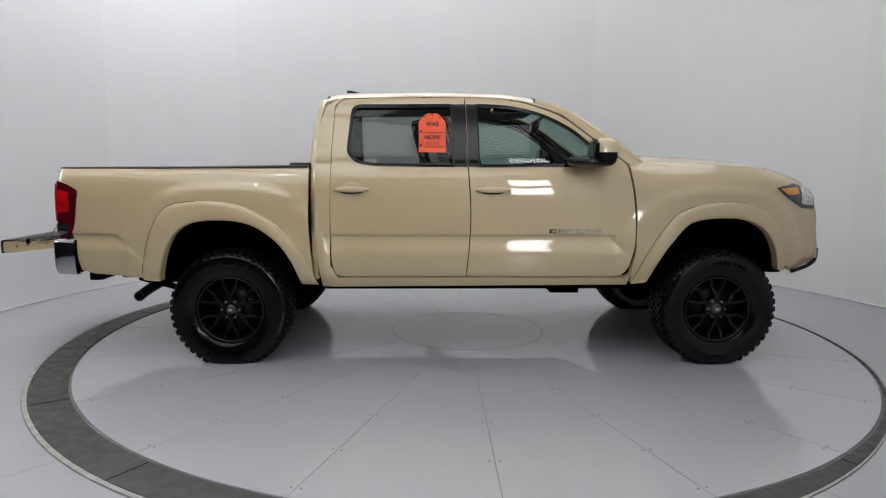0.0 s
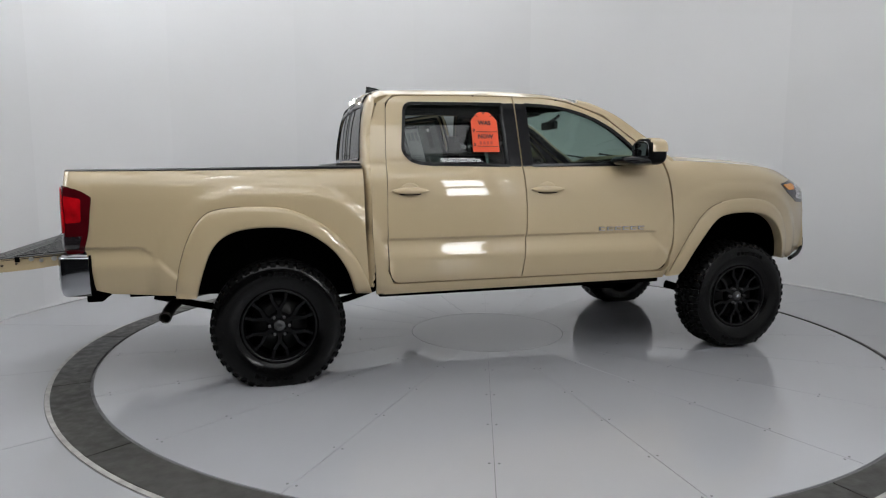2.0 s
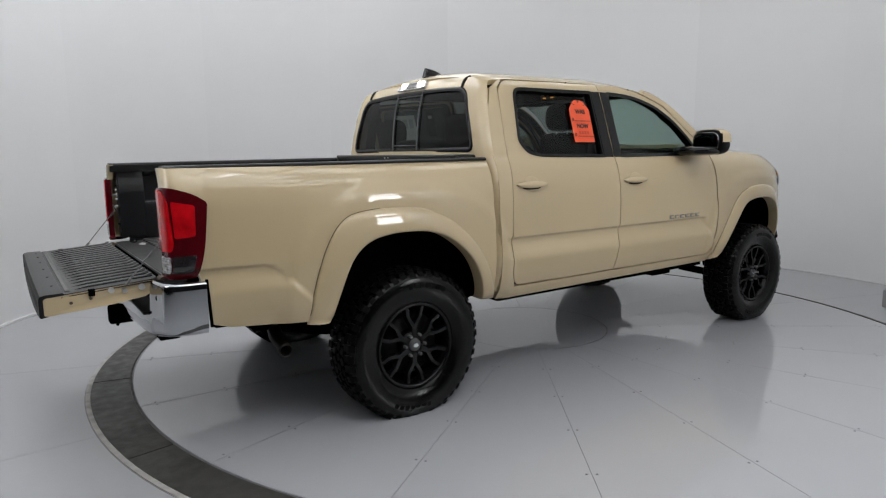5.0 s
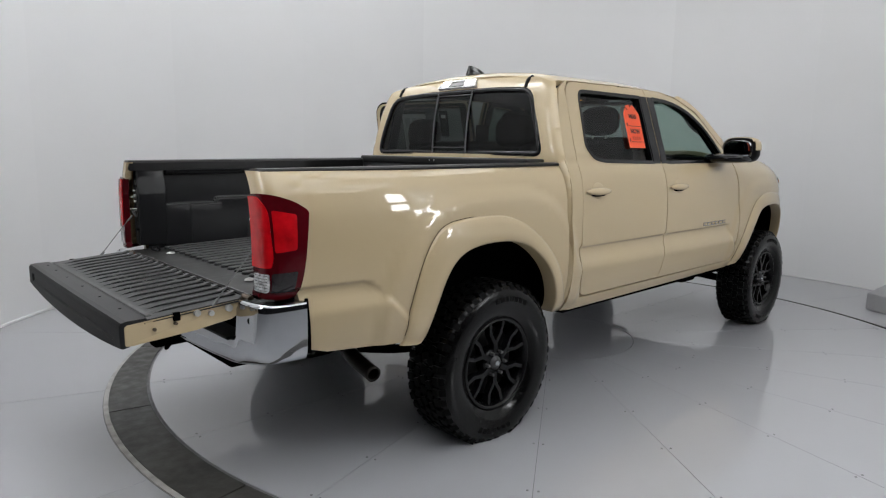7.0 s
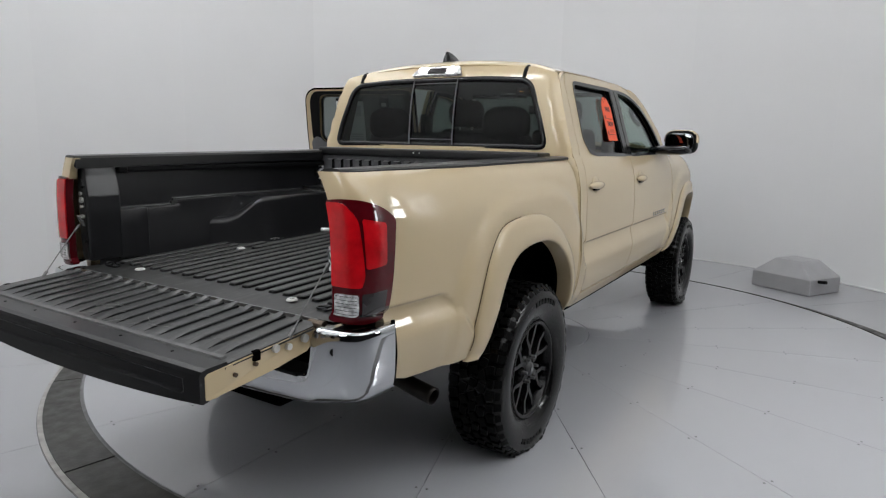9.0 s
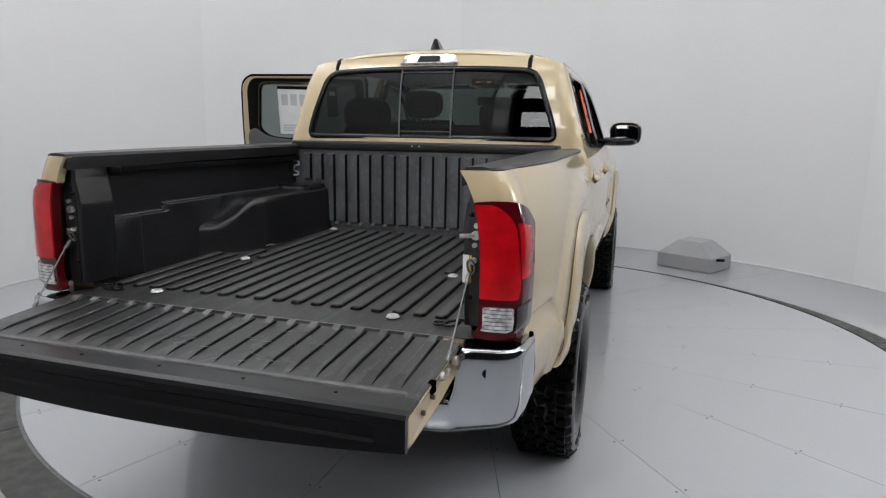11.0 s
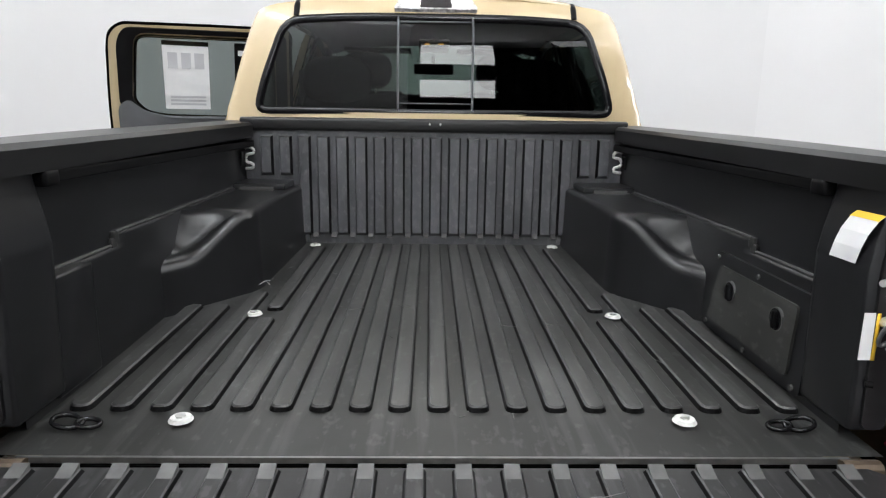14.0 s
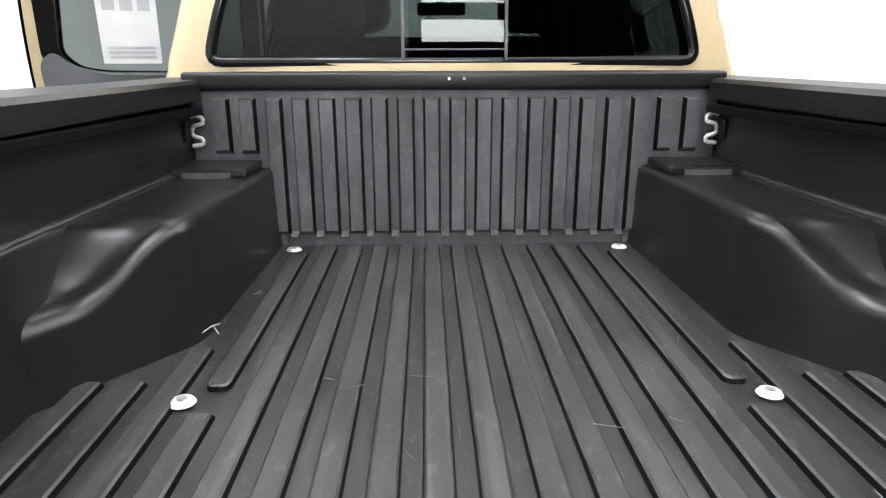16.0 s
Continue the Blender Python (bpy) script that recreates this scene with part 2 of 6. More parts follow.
def tube(name, pts, r, mat, parent=None, label="", segs=8):
    """A bent rod through the points."""
    P = catmull([Vector(p) for p in pts], 6)
    verts, faces = [], []
    for i, p in enumerate(P):
        t = (P[min(i + 1, len(P) - 1)] - P[max(i - 1, 0)]).normalized()
        q = t.to_track_quat("Z", "Y")
        for k in range(segs):
            a = 2 * math.pi * k / segs
            verts.append(p + q @ Vector((r * math.cos(a), r * math.sin(a), 0)))
    for i in range(len(P) - 1):
        for k in range(segs):
            faces.append((i * segs + k, i * segs + (k + 1) % segs, (i + 1) * segs + (k + 1) % segs, (i + 1) * segs + k))
    faces.append(tuple(range(segs))[::-1])
    faces.append(tuple((len(P) - 1) * segs + k for k in range(segs)))
    return from_lists(name, verts, faces, mat, parent, label, smooth=True)


def catmull(P, n):
    """A smooth open curve through points of any dimension, n steps a span."""
    out = []
    for i in range(len(P) - 1):
        p0, p1, p2, p3 = P[max(i - 1, 0)], P[i], P[i + 1], P[min(i + 2, len(P) - 1)]
        for k in range(n):
            t = k / n
            out.append(0.5 * ((2 * p1) + (p2 - p0) * t + (2 * p0 - 5 * p1 + 4 * p2 - p3) * t * t + (3 * p1 - p0 - 3 * p2 + p3) * t ** 3))
    out.append(P[-1])
    return out


def curve2(pts, n=8):
    return [(v.x, v.y) for v in catmull([Vector(p) for p in pts], n)]


def resample(pts, n):
    d = [0.0]
    for a, b in zip(pts, pts[1:]):
        d.append(d[-1] + math.hypot(*(q - p for p, q in zip(a, b))))
    ts = np.linspace(0, d[-1], n)
    return list(zip(*(np.interp(ts, d, [p[i] for p in pts]) for i in range(len(pts[0])))))


def fillet(poly, r, n=4):
    """Rounds the corners of a closed outline; r is one radius or one for each corner."""
    out, m = [], len(poly)
    for i, p in enumerate(poly):
        rr = r[i] if isinstance(r, (list, tuple)) else r
        a, b, c = Vector(poly[i - 1]), Vector(p), Vector(poly[(i + 1) % m])
        u, v = a - b, c - b
        k = min(rr, u.length * 0.48, v.length * 0.48)
        if k < 1e-4:
            out.append(tuple(b))
            continue
        s, e = b + u.normalized() * k, b + v.normalized() * k
        for j in range(n + 1):
            t = j / n
            q = s * (1 - t) ** 2 + b * 2 * t * (1 - t) + e * t * t
            out.append((q.x, q.y))
    return out


def inside(P, poly):
    """Which of the points P lie inside the outline."""
    P = np.asarray(P, float)
    hit = np.zeros(len(P), bool)
    x, y = P[:, 0], P[:, 1]
    for (x1, y1), (x2, y2) in zip(poly, poly[1:] + poly[:1]):
        if y1 == y2:
            continue
        c = (y1 > y) != (y2 > y)
        hit ^= c & (x < (x2 - x1) * (y - y1) / (y2 - y1) + x1)
    return hit


def panel(name, outline, f, mat, parent=None, label="", holes=(), step=0.04, thick=0.02, flip=False, rows=()):
    """A sheet-metal panel: an outline with holes in the plane (u, v), laid on the surface f(u, v), with an edge turned in."""
    from mathutils.geometry import delaunay_2d_cdt
    loops = []
    for lp in (outline, *holes):
        dense = []
        for a, b in zip(lp, list(lp[1:]) + [lp[0]]):
            k = max(1, math.ceil(math.hypot(b[0] - a[0], b[1] - a[1]) / step))
            dense += [(a[0] + (b[0] - a[0]) * j / k, a[1] + (b[1] - a[1]) * j / k) for j in range(k)]
        loops.append(dense)
    pts, edges = [], []
    for lp in loops:
        s = len(pts)
        pts += lp
        edges += [(s + i, s + (i + 1) % len(lp)) for i in range(len(lp))]
    us, vs = [p[0] for p in outline], [p[1] for p in outline]
    gu = np.arange(min(us) + step / 2, max(us), step)
    gv = sorted(list(np.arange(min(vs) + step / 2, max(vs), step)) + list(rows))
    G = np.array([(u, v) for v in gv for u in gu])
    if len(G):
        ok = inside(G, loops[0])
        for h in loops[1:]:
            ok &= ~inside(G, h)
        G = G[ok]
        B = np.array(pts)
        if len(G):
            far = np.array([np.min((B[:, 0] - g[0]) ** 2 + (B[:, 1] - g[1]) ** 2) for g in G]) > (0.35 * step) ** 2
            pts = pts + [tuple(g) for g in G[far]]
    V, _, F, _, _, _ = delaunay_2d_cdt([Vector(p) for p in pts], edges, [], 0, 1e-6)
    cen = [(sum(V[i].x for i in fc) / len(fc), sum(V[i].y for i in fc) / len(fc)) for fc in F]
    ok = inside(cen, loops[0])
    for h in loops[1:]:
        ok &= ~inside(cen, h)
    F = [tuple(fc) for fc, o in zip(F, ok) if o]
    h = 0.004
    pos, nor = [], []
    for v in V:
        du = Vector(f(v.x + h, v.y)) - Vector(f(v.x - h, v.y))
        dv = Vector(f(v.x, v.y + h)) - Vector(f(v.x, v.y - h))
        n = du.cross(dv)
        n = n.normalized() if n.length > 1e-12 else Vector((0, 0, 1))
        pos.append(Vector(f(v.x, v.y)))
        nor.append(-n if flip else n)
    if flip:
        F = [fc[::-1] for fc in F]
    # boundary edges turn inwards
    count = {}
    for fc in F:
        for a, b in zip(fc, fc[1:] + fc[:1]):
            count[(a, b)] = 1
    border = [(a, b) for (a, b) in count if (b, a) not in count]
    verts, norms = list(pos), list(nor)
    faces = list(F)
    nf = len(F)
    if thick:
        idx = {}
        for a, b in border:
            for i in (a, b):
                if i not in idx:
                    idx[i] = (len(verts), len(verts) + 1)
                    verts += [pos[i], pos[i] - nor[i] * thick]
                    norms += [nor[i], nor[i]]
            faces.append((idx[b][0], idx[a][0], idx[a][1], idx[b][1]))
    me = bpy.data.meshes.new(name)
    me.from_pydata([tuple(v) for v in verts], [], faces)
    me.update()
    for p in me.polygons:
        p.use_smooth = True
    ln = []
    for p in me.polygons:
        for li in p.loop_indices:
            vi = me.loops[li].vertex_index
            ln.append(tuple(norms[vi]) if p.index < nf else tuple(p.normal))
    me.normals_split_custom_set(ln)
    return finish(name, me, mat, parent, label)


def revolve(name, profile, mat, parent=None, label="", segs=64, smooth=True):
    """Turns a profile of (y, r) about the y axis."""
    verts, faces, n = [], [], len(profile)
    for k in range(segs):
        a = 2 * math.pi * k / segs
        verts += [(r * math.cos(a), y, r * math.sin(a)) for y, r in profile]
    for k in range(segs):
        for i in range(n - 1):
            faces.append((k * n + i, k * n + i + 1, ((k + 1) % segs) * n + i + 1, ((k + 1) % segs) * n + i))
    return from_lists(name, verts, faces, mat, parent, label, smooth)


def interp(x, tab):
    return float(np.interp(x, tab[0], tab[1]))


def spline(pairs):
    """A smooth table: dense samples of a monotone cubic through the pairs."""
    xs, ys = [p[0] for p in pairs], [p[1] for p in pairs]
    d = [(ys[i + 1] - ys[i]) / (xs[i + 1] - xs[i]) for i in range(len(xs) - 1)]
    m = [d[0]] + [0 if d[i - 1] * d[i] <= 0 else 2 * d[i - 1] * d[i] / (d[i - 1] + d[i]) for i in range(1, len(d))] + [d[-1]]
    X, Y = [], []
    for i in range(len(d)):
        h = xs[i + 1] - xs[i]
        for k in range(24):
            t = k / 24
            X.append(xs[i] + t * h)
            Y.append((2 * t ** 3 - 3 * t ** 2 + 1) * ys[i] + (t ** 3 - 2 * t ** 2 + t) * h * m[i] + (-2 * t ** 3 + 3 * t ** 2) * ys[i + 1] + (t ** 3 - t ** 2) * h * m[i + 1])
    return X + [xs[-1]], Y + [ys[-1]]


def sstep(a, b, x):
    t = min(1, max(0, (x - a) / (b - a)))
    return t * t * (3 - 2 * t)


# ---- the studio ----
R_DISC, R_RING, R_WALL, H_ROOM = 2.78, 2.995, 4.14, 4.6
FLOOR = 0.04      # height of the floor
A0, A1 = -73.0, 176.0      # the curved wall's ends, degrees


def arc_slab(name, r0, r1, a0, a1, z0, z1, mat, parent=None, label="", n=24):
    """A solid piece of a ring; a radius may be a function of the angle in degrees."""
    verts, faces = [], []
    for i in range(n + 1):
        deg = a0 + (a1 - a0) * i / n
        a = radians(deg)
        c, s = math.cos(a), math.sin(a)
        p, q = (r(deg) if callable(r) else r for r in (r0, r1))
        verts += [(p * c, p * s, z0), (q * c, q * s, z0), (q * c, q * s, z1), (p * c, p * s, z1)]
    for i in range(n):
        b = i * 4
        for k in range(4):
            faces.append((b + k, b + 4 + k, b + 4 + (k + 1) % 4, b + (k + 1) % 4))
    faces += [(3, 2, 1, 0), (n * 4, n * 4 + 1, n * 4 + 2, n * 4 + 3)]
    bm = bmesh.new()
    vs = [bm.verts.new(v) for v in verts]
    for fc in faces:
        bm.faces.new([vs[i] for i in fc])
    return part(name, bm, mat, parent, label)


def ring_share(deg):
    """The steel ring is broad on one side of the turntable and shrinks to a narrow gap on the other."""
    return sstep(65, 140, abs((deg - 36 + 180) % 360 - 180))


def ring_edge(extra=0.0):
    return lambda deg: R_DISC + 0.032 + (R_RING - R_DISC - 0.032) * ring_share(deg) + extra * (0.2 + 0.8 * ring_share(deg))


def build_room():
    base = arc_slab("floor", 0.0005, 9.6, 0, 360, -0.12, -0.006, JOINT, n=96)
    tagged(base, "grey epoxy studio floor round the turntable", "floor", kind="structure")
    for k in range(16):
        arc_slab("floor_panel", ring_edge(0.03), 9.5, 22.5 * k + 4.6, 22.5 * k + 27.05, -0.05, -0.005, FLOOROUT, base, n=10)

    disc = arc_slab("turntable", 0.0005, R_DISC, 0, 360, -0.1, -0.004, JOINT, n=96)
    tagged(disc, "round glossy grey turntable floor in pie-shaped panels", "turntable", kind="structure")
    wedge = arc_slab("panel", 0.602, R_DISC - 0.004, 0.035, 17.965, -0.03, 0.0, FLOORIN, disc, n=10)
    for k in range(1, 20):
        o = new("panel", wedge.data)
        o.parent, o.rotation_euler = disc, (0, 0, radians(18 * k))
    arc_slab("centre_panel", 0.0005, 0.598, 0, 360, -0.03, 0.0, FLOORIN, disc, n=48)
    bm = bmesh.new()
    bmesh.ops.create_cone(bm, cap_ends=True, segments=10, radius1=0.006, radius2=0.005, depth=0.003)
    screw = part("screw", bm, SCREW, disc, "small countersunk screw")
    first = True
    for k in range(20):
        for r in (1.02, 1.47, 1.90, 2.33, 2.70):
            for off in (-0.022, 0.022):
                o = screw if first else new("screw", screw.data)
                first = False
                o.parent = disc
                a = radians(18 * k) + off / r
                o.location = (r * math.cos(a), r * math.sin(a), 0.0008)

    ring = arc_slab("turntable_rim", R_DISC + 0.004, ring_edge(0.004), 0, 360, -0.08, -0.012, DARK, n=120)
    tagged(ring, "dark scuffed steel ring round the turntable", "turntable ring", kind="structure")
    for k in range(16):
        arc_slab("ring_segment", R_DISC + 0.014, ring_edge(), 22.5 * k + 11.6, 22.5 * k + 33.9, -0.04, 0.002, RINGM, ring, n=12)
    arc_slab("cement_edge", ring_edge(0.002), ring_edge(0.026), 0, 360, -0.05, 0.0005, CEMENT, ring, "chipped pale cement edge", n=160)
    ring.location = (0, 0, FLOOR)
    disc.location = (0, 0, FLOOR)
    disc.rotation_euler = (0, 0, radians(-0.4))
    base.location = (0, 0, FLOOR)

    wall = arc_slab("wall_curved", R_WALL + 0.02, R_WALL + 0.14, A0, A1, -0.01, H_ROOM, WALLM, n=90)
    tagged(wall, "white curved studio wall in smooth panels", "wall", kind="structure")
    n = 11
    da = (A1 - A0) / n
    for k in range(n):
        a0, a1 = A0 + da * k, A0 + da * (k + 1)
        verts, faces = [], []
        m = 14
        for i in range(m + 1):
            t = i / m
            a = radians(a0 + 0.02 + (da - 0.04) * t)
            r = R_WALL + 0.010 * (4 * t * (1 - t)) ** 2 * (1 if k % 2 else -0.4)
            verts += [(r * math.cos(a), r * math.sin(a), 0.004), (r * math.cos(a), r * math.sin(a), H_ROOM)]
        for i in range(m):
            faces.append((2 * i + 1, 2 * i + 3, 2 * i + 2, 2 * i))
        from_lists("panel", verts, faces, WALLM, wall, smooth=True)
    kick = arc_slab("baseboard", R_WALL - 0.012, R_WALL + 0.02, A0, A1, -0.002, 0.012, WALLM, n=120)
    tagged(kick, "thin white skirting along the curved wall", "skirting", kind="structure")
    back = arc_slab("wall_back", 7.0, 7.12, 204, 360 + A0 + 25, -0.01, H_ROOM, CURTAIN, n=60)
    tagged(back, "plain black wall at the open side of the studio", "wall", kind="structure")
    for nm, a in (("wall_end_1", A1), ("wall_end_2", A0)):
        w = arc_slab(nm, R_WALL + 0.14, 7.05, a - 0.6, a + 0.6, -0.01, H_ROOM, WALLM, n=2)
        tagged(w, "plain white return wall", "wall", kind="structure")
    for o in (wall, kick, back):
        o.location = (0, 0, FLOOR)
    verts, faces, n = [], [], 150
    for i in range(n + 1):
        a = radians(A1 - 22 + (204.5 - A1 + 22) * i / n)
        r = 6.93 + 0.05 * math.sin(i * 0.9) + 0.02 * math.sin(i * 2.3)
        verts += [(r * math.cos(a), r * math.sin(a), FLOOR), (r * math.cos(a), r * math.sin(a), H_ROOM)]
    for i in range(n):
        faces.append((2 * i, 2 * i + 2, 2 * i + 3, 2 * i + 1))
    tagged(from_lists("curtain", verts, faces, CURTAIN, smooth=True), "black cloth curtain across the open side of the studio", "curtain", kind="structure")
    ceil = arc_slab("ceiling", 0.0005, 7.2, 0, 360, H_ROOM, H_ROOM + 0.1, CEILM, n=96)
    tagged(ceil, "plain white studio ceiling", "ceiling", kind="structure")


def softbox(name, eye, target, w, h, split=True, gap=0.05, low=0.5):
    """A framed light panel; its face looks along -z of the pose."""
    t = thing(name, "large white studio light panel in a thin black frame", "studio light", group="studio lights")
    t.matrix_world = look(eye, target)
    # an upper and a lower panel with a bar between them, or one panel
    h_low = (h - gap) * low
    for c, hh in (((-h / 2 + h_low / 2, h_low), (h / 2 - (h - gap - h_low) / 2, h - gap - h_low)) if split else ((0, h),)):
        bm = bmesh.new()
        box(bm, (0, c, 0), (w, hh, 0.02))
        part("diffuser", bm, (LAMPM if eye[0] > -4 else REARLAMPM) if split else CEILLAMPM, t)
    for sx, sy, c in ((w + 0.06, 0.03, (0, h / 2 + 0.016, 0)), (w + 0.06, 0.03, (0, -h / 2 - 0.016, 0)), (0.03, h + 0.002, (w / 2 + 0.016, 0, 0)), (0.03, h + 0.002, (-w / 2 - 0.016, 0, 0))):
        box_part("frame", c, (sx, sy, 0.05), BLACK, t)
    box_part("back_panel", (0, 0, 0.03), (w, h, 0.012), BLACK, t)
    return t


def build_lights():
    # two tall banks at the open side, and unseen fill panels added in the ceiling
    for eye, target, w, h, gap, low in (((1.22, -6.1, 2.75), (0.3, -1.2, 2.2), 0.62, 1.8, 0.24, 0.45), ((-6.2, -0.35, 3.26), (-1.0, -0.35, 3.0), 1.05, 2.3, 0.42, 0.38)):
        sb = softbox("softbox_light", eye, target, w, h, gap=gap, low=low)
        d = Vector((eye[0], eye[1], 0)).normalized() * 0.09
        st = thing("light_stand", "black metal stand that carries a studio light", "light stand", (eye[0] + d.x, eye[1] + d.y, 0))
        bm = bmesh.new()
        rod(bm, (0, 0, 0.3), (0, 0, eye[2]), 0.018)
        part("pole", bm, BLACK, st)
        for k in range(3):
            bm = bmesh.new()
            a = radians(120 * k)
            rod(bm, (0, 0, 0.55), (0.45 * math.cos(a), 0.45 * math.sin(a), 0.012), 0.012)
            part("leg", bm, BLACK, st)
    for k in range(10):
        a = radians(36 * k + 12)
        r = 2.9
        t = softbox("ceiling_fill_light", (r * math.cos(a), r * math.sin(a), H_ROOM - 0.06), (r * math.cos(a), r * math.sin(a), 0), 1.6, 0.8, split=False)
        t.matrix_world = pose(r * math.cos(a), r * math.sin(a), H_ROOM - 0.06, 0, 0, math.degrees(a) + 90)
        tagged(t, "unseen flat white ceiling panel in a thin frame, added as fill light", "ceiling light", "ceiling lights")
    for az in (70, 100, 126, 146, 166):
        a = radians(az)
        t = softbox("ceiling_fill_light", (0, 0, 4), (0, 0.001, 0), 1.6, 0.8, split=False)
        t.matrix_world = pose(3.85 * math.cos(a), 3.85 * math.sin(a), H_ROOM - 0.07, 0, 0, az + 90)
        tagged(t, "unseen flat white ceiling panel in a thin frame, added as fill light", "ceiling light", "ceiling lights")
    # extra fill panels, added to brighten the left part of the curved wall
    for az in (136, 156, 176):
        a = radians(az)
        t = softbox("ceiling_fill_light", (0, 0, 4), (0, 0.001, 0), 1.6, 0.8, split=False)
        t.matrix_world = pose(3.25 * math.cos(a), 3.25 * math.sin(a), H_ROOM - 0.08, 0, 0, az + 90)
        tagged(t, "unseen flat white ceiling panel in a thin frame, added as fill light", "ceiling light", "ceiling lights")
    # extra fill panels over the open side, added to brighten the truck's flank
    for az, r in ((214, 5.0), (234, 5.0), (254, 5.0), (274, 5.0), (204, 6.1), (220, 6.1), (236, 6.1), (252, 6.1), (268, 6.1), (226, 4.0), (246, 4.0)):
        a = radians(az)
        t = softbox("ceiling_fill_light", (0, 0, 4), (0, 0.001, 0), 1.6, 0.8, split=False)
        t.matrix_world = pose(r * math.cos(a), r * math.sin(a), H_ROOM - 0.07, 0, 0, az + 90)
        tagged(t, "unseen flat white ceiling panel in a thin frame, added as fill light", "ceiling light", "ceiling lights")
    t = softbox("ceiling_fill_light", (0, 0, H_ROOM - 0.06), (0, 0.001, 0), 1.6, 0.8, split=False)
    t.matrix_world = pose(0, 0, H_ROOM - 0.06)
    tagged(t, "unseen flat white ceiling panel in a thin frame, added as fill light", "ceiling light", "ceiling lights")


def build_drive_cover():
    t = thing("drive_cover", "grey painted sheet-metal cover beside the turntable", "motor cover", (2.98, -1.74, FLOOR))
    t.rotation_euler = (0, 0, radians(-29 + 90))
    bm = bmesh.new()
    w, d, h = 0.60, 0.50, 0.30
    vs = [bm.verts.new(v) for v in ((-w / 2, -d / 2, 0), (w / 2, -d / 2, 0), (w / 2, d / 2, 0), (-w / 2, d / 2, 0),
          (-w / 2, -d / 2, 0.15), (w / 2, -d / 2, 0.15), (w / 2, d / 2, 0.15), (-w / 2, d / 2, 0.15),
          (-w / 2 + 0.17, -d / 2 + 0.1, h), (w / 2 - 0.17, -d / 2 + 0.1, h), (w / 2 - 0.17, d / 2 - 0.1, h), (-w / 2 + 0.17, d / 2 - 0.1, h))]
    for fc in ((3, 2, 1, 0), (8, 9, 10, 11)):
        bm.faces.new([vs[i] for i in fc])
    for b in (0, 4):
        for k in range(4):
            bm.faces.new([vs[i] for i in (b + k, b + (k + 1) % 4, b + 4 + (k + 1) % 4, b + 4 + k)])
    part("cover", bm, BOXM, t, bevel=0.008)
    bm = bmesh.new()
    rod(bm, (-0.295, 0.12, 0.13), (-0.38, 0.13, 0.14), 0.016)
    part("cable_gland", bm, BLACK, t, "black rubber cable gland")


build_room()
build_lights()
build_drive_cover()

# ---- the pickup truck: its surfaces ----
ZS = spline([(0.48, .775), (0.56, .822), (0.62, .850), (0.70, .872), (0.80, .887), (0.92, .891), (1.05, .890), (1.15, .886), (1.22, .878), (1.28, .865),
             (1.33, .846), (1.36, .829), (1.39, .824), (1.44, .808), (1.68, .736), (1.74, .716), (1.785, .696), (1.815, .672), (1.85, .60)])
ZB = spline([(0.48, .775), (0.56, .822), (0.62, .850), (0.70, .872), (0.80, .887), (0.92, .891), (1.05, .890), (1.15, .886), (1.22, .874), (1.28, .853), (1.33, .822), (1.36, .795)])
ZTOP = spline([(0.9, 1.395), (1.077, 1.384), (1.54, 1.363), (1.95, 1.331), (2.25, 1.262), (2.45, 1.17)])
ROOF = spline([(-1.03, 1.785), (-0.99, 1.815), (-0.92, 1.836), (-0.53, 1.846), (-0.14, 1.851), (0.17, 1.841), (0.446, 1.803), (0.643, 1.727), (0.884, 1.565), (1.107, 1.41), (1.2, 1.345)])
EDGE = spline([(0.4, -1.025), (1.40, -1.025), (1.6, -1.008), (1.76, -0.968), (1.83, -0.918), (1.87, -0.88)])
DOOR_OPEN = 68.0      # how far the left rear door stands open, degrees
AX_R, AX_F, HUB = -1.6175, 1.6175, 0.403


def arch(x, z, xc, a, b, n=2.7):
    return ((abs(x - xc) / a) ** n + (max(0.0, z - 0.50) / b) ** n) ** (1 / n)


def side(x, z):
    """Half width of the body at a place along it and a height."""
    if x < -1.075:
        s = interp(z, ZB)
    else:
        s = interp(z, ZS)
        if x > 0.9:
            w = sstep(0.93, 1.2, x)
            zt = interp(x, ZTOP)
            t = min(1.15, max(0, (z - 1.10) / (zt - 1.10)))
            s = s * (1 - w) + (interp(min(z, 1.10), ZS) - 0.12 * t ** 3.2) * w
    s -= 0.40 * max(0.0, x - 1.6) ** 2
    s -= 0.14 * max(0.0, -2.0 - x) ** 2
    # swelling over the wheels
    s += 0.016 * (1 - sstep(1.14, 1.27, arch(x, z, -1.63, 0.56, 0.60))) * sstep(0.55, 0.62, z)
    s += 0.014 * (1 - sstep(1.14, 1.27, arch(x, z, 1.60, 0.56, 0.585))) * sstep(0.55, 0.62, z)
    # sculpted lower flank
    if -0.99 < x < 1.1:
        e = 0.93 + 0.14 * sstep(0.90, 0.66, z) - x
        s += (0.030 * sstep(0.888, 0.76, z) - 0.015 * sstep(0.905, 0.890, z)) * sstep(0, 0.05, e)
    if x < -2.1:
        e = -x - (2.34 - 1.1 * max(0, 0.9 - z))
        s += (0.030 * sstep(0.890, 0.78, z) - 0.016 * sstep(0.905, 0.889, z)) * sstep(0, 0.04, e)
    return s


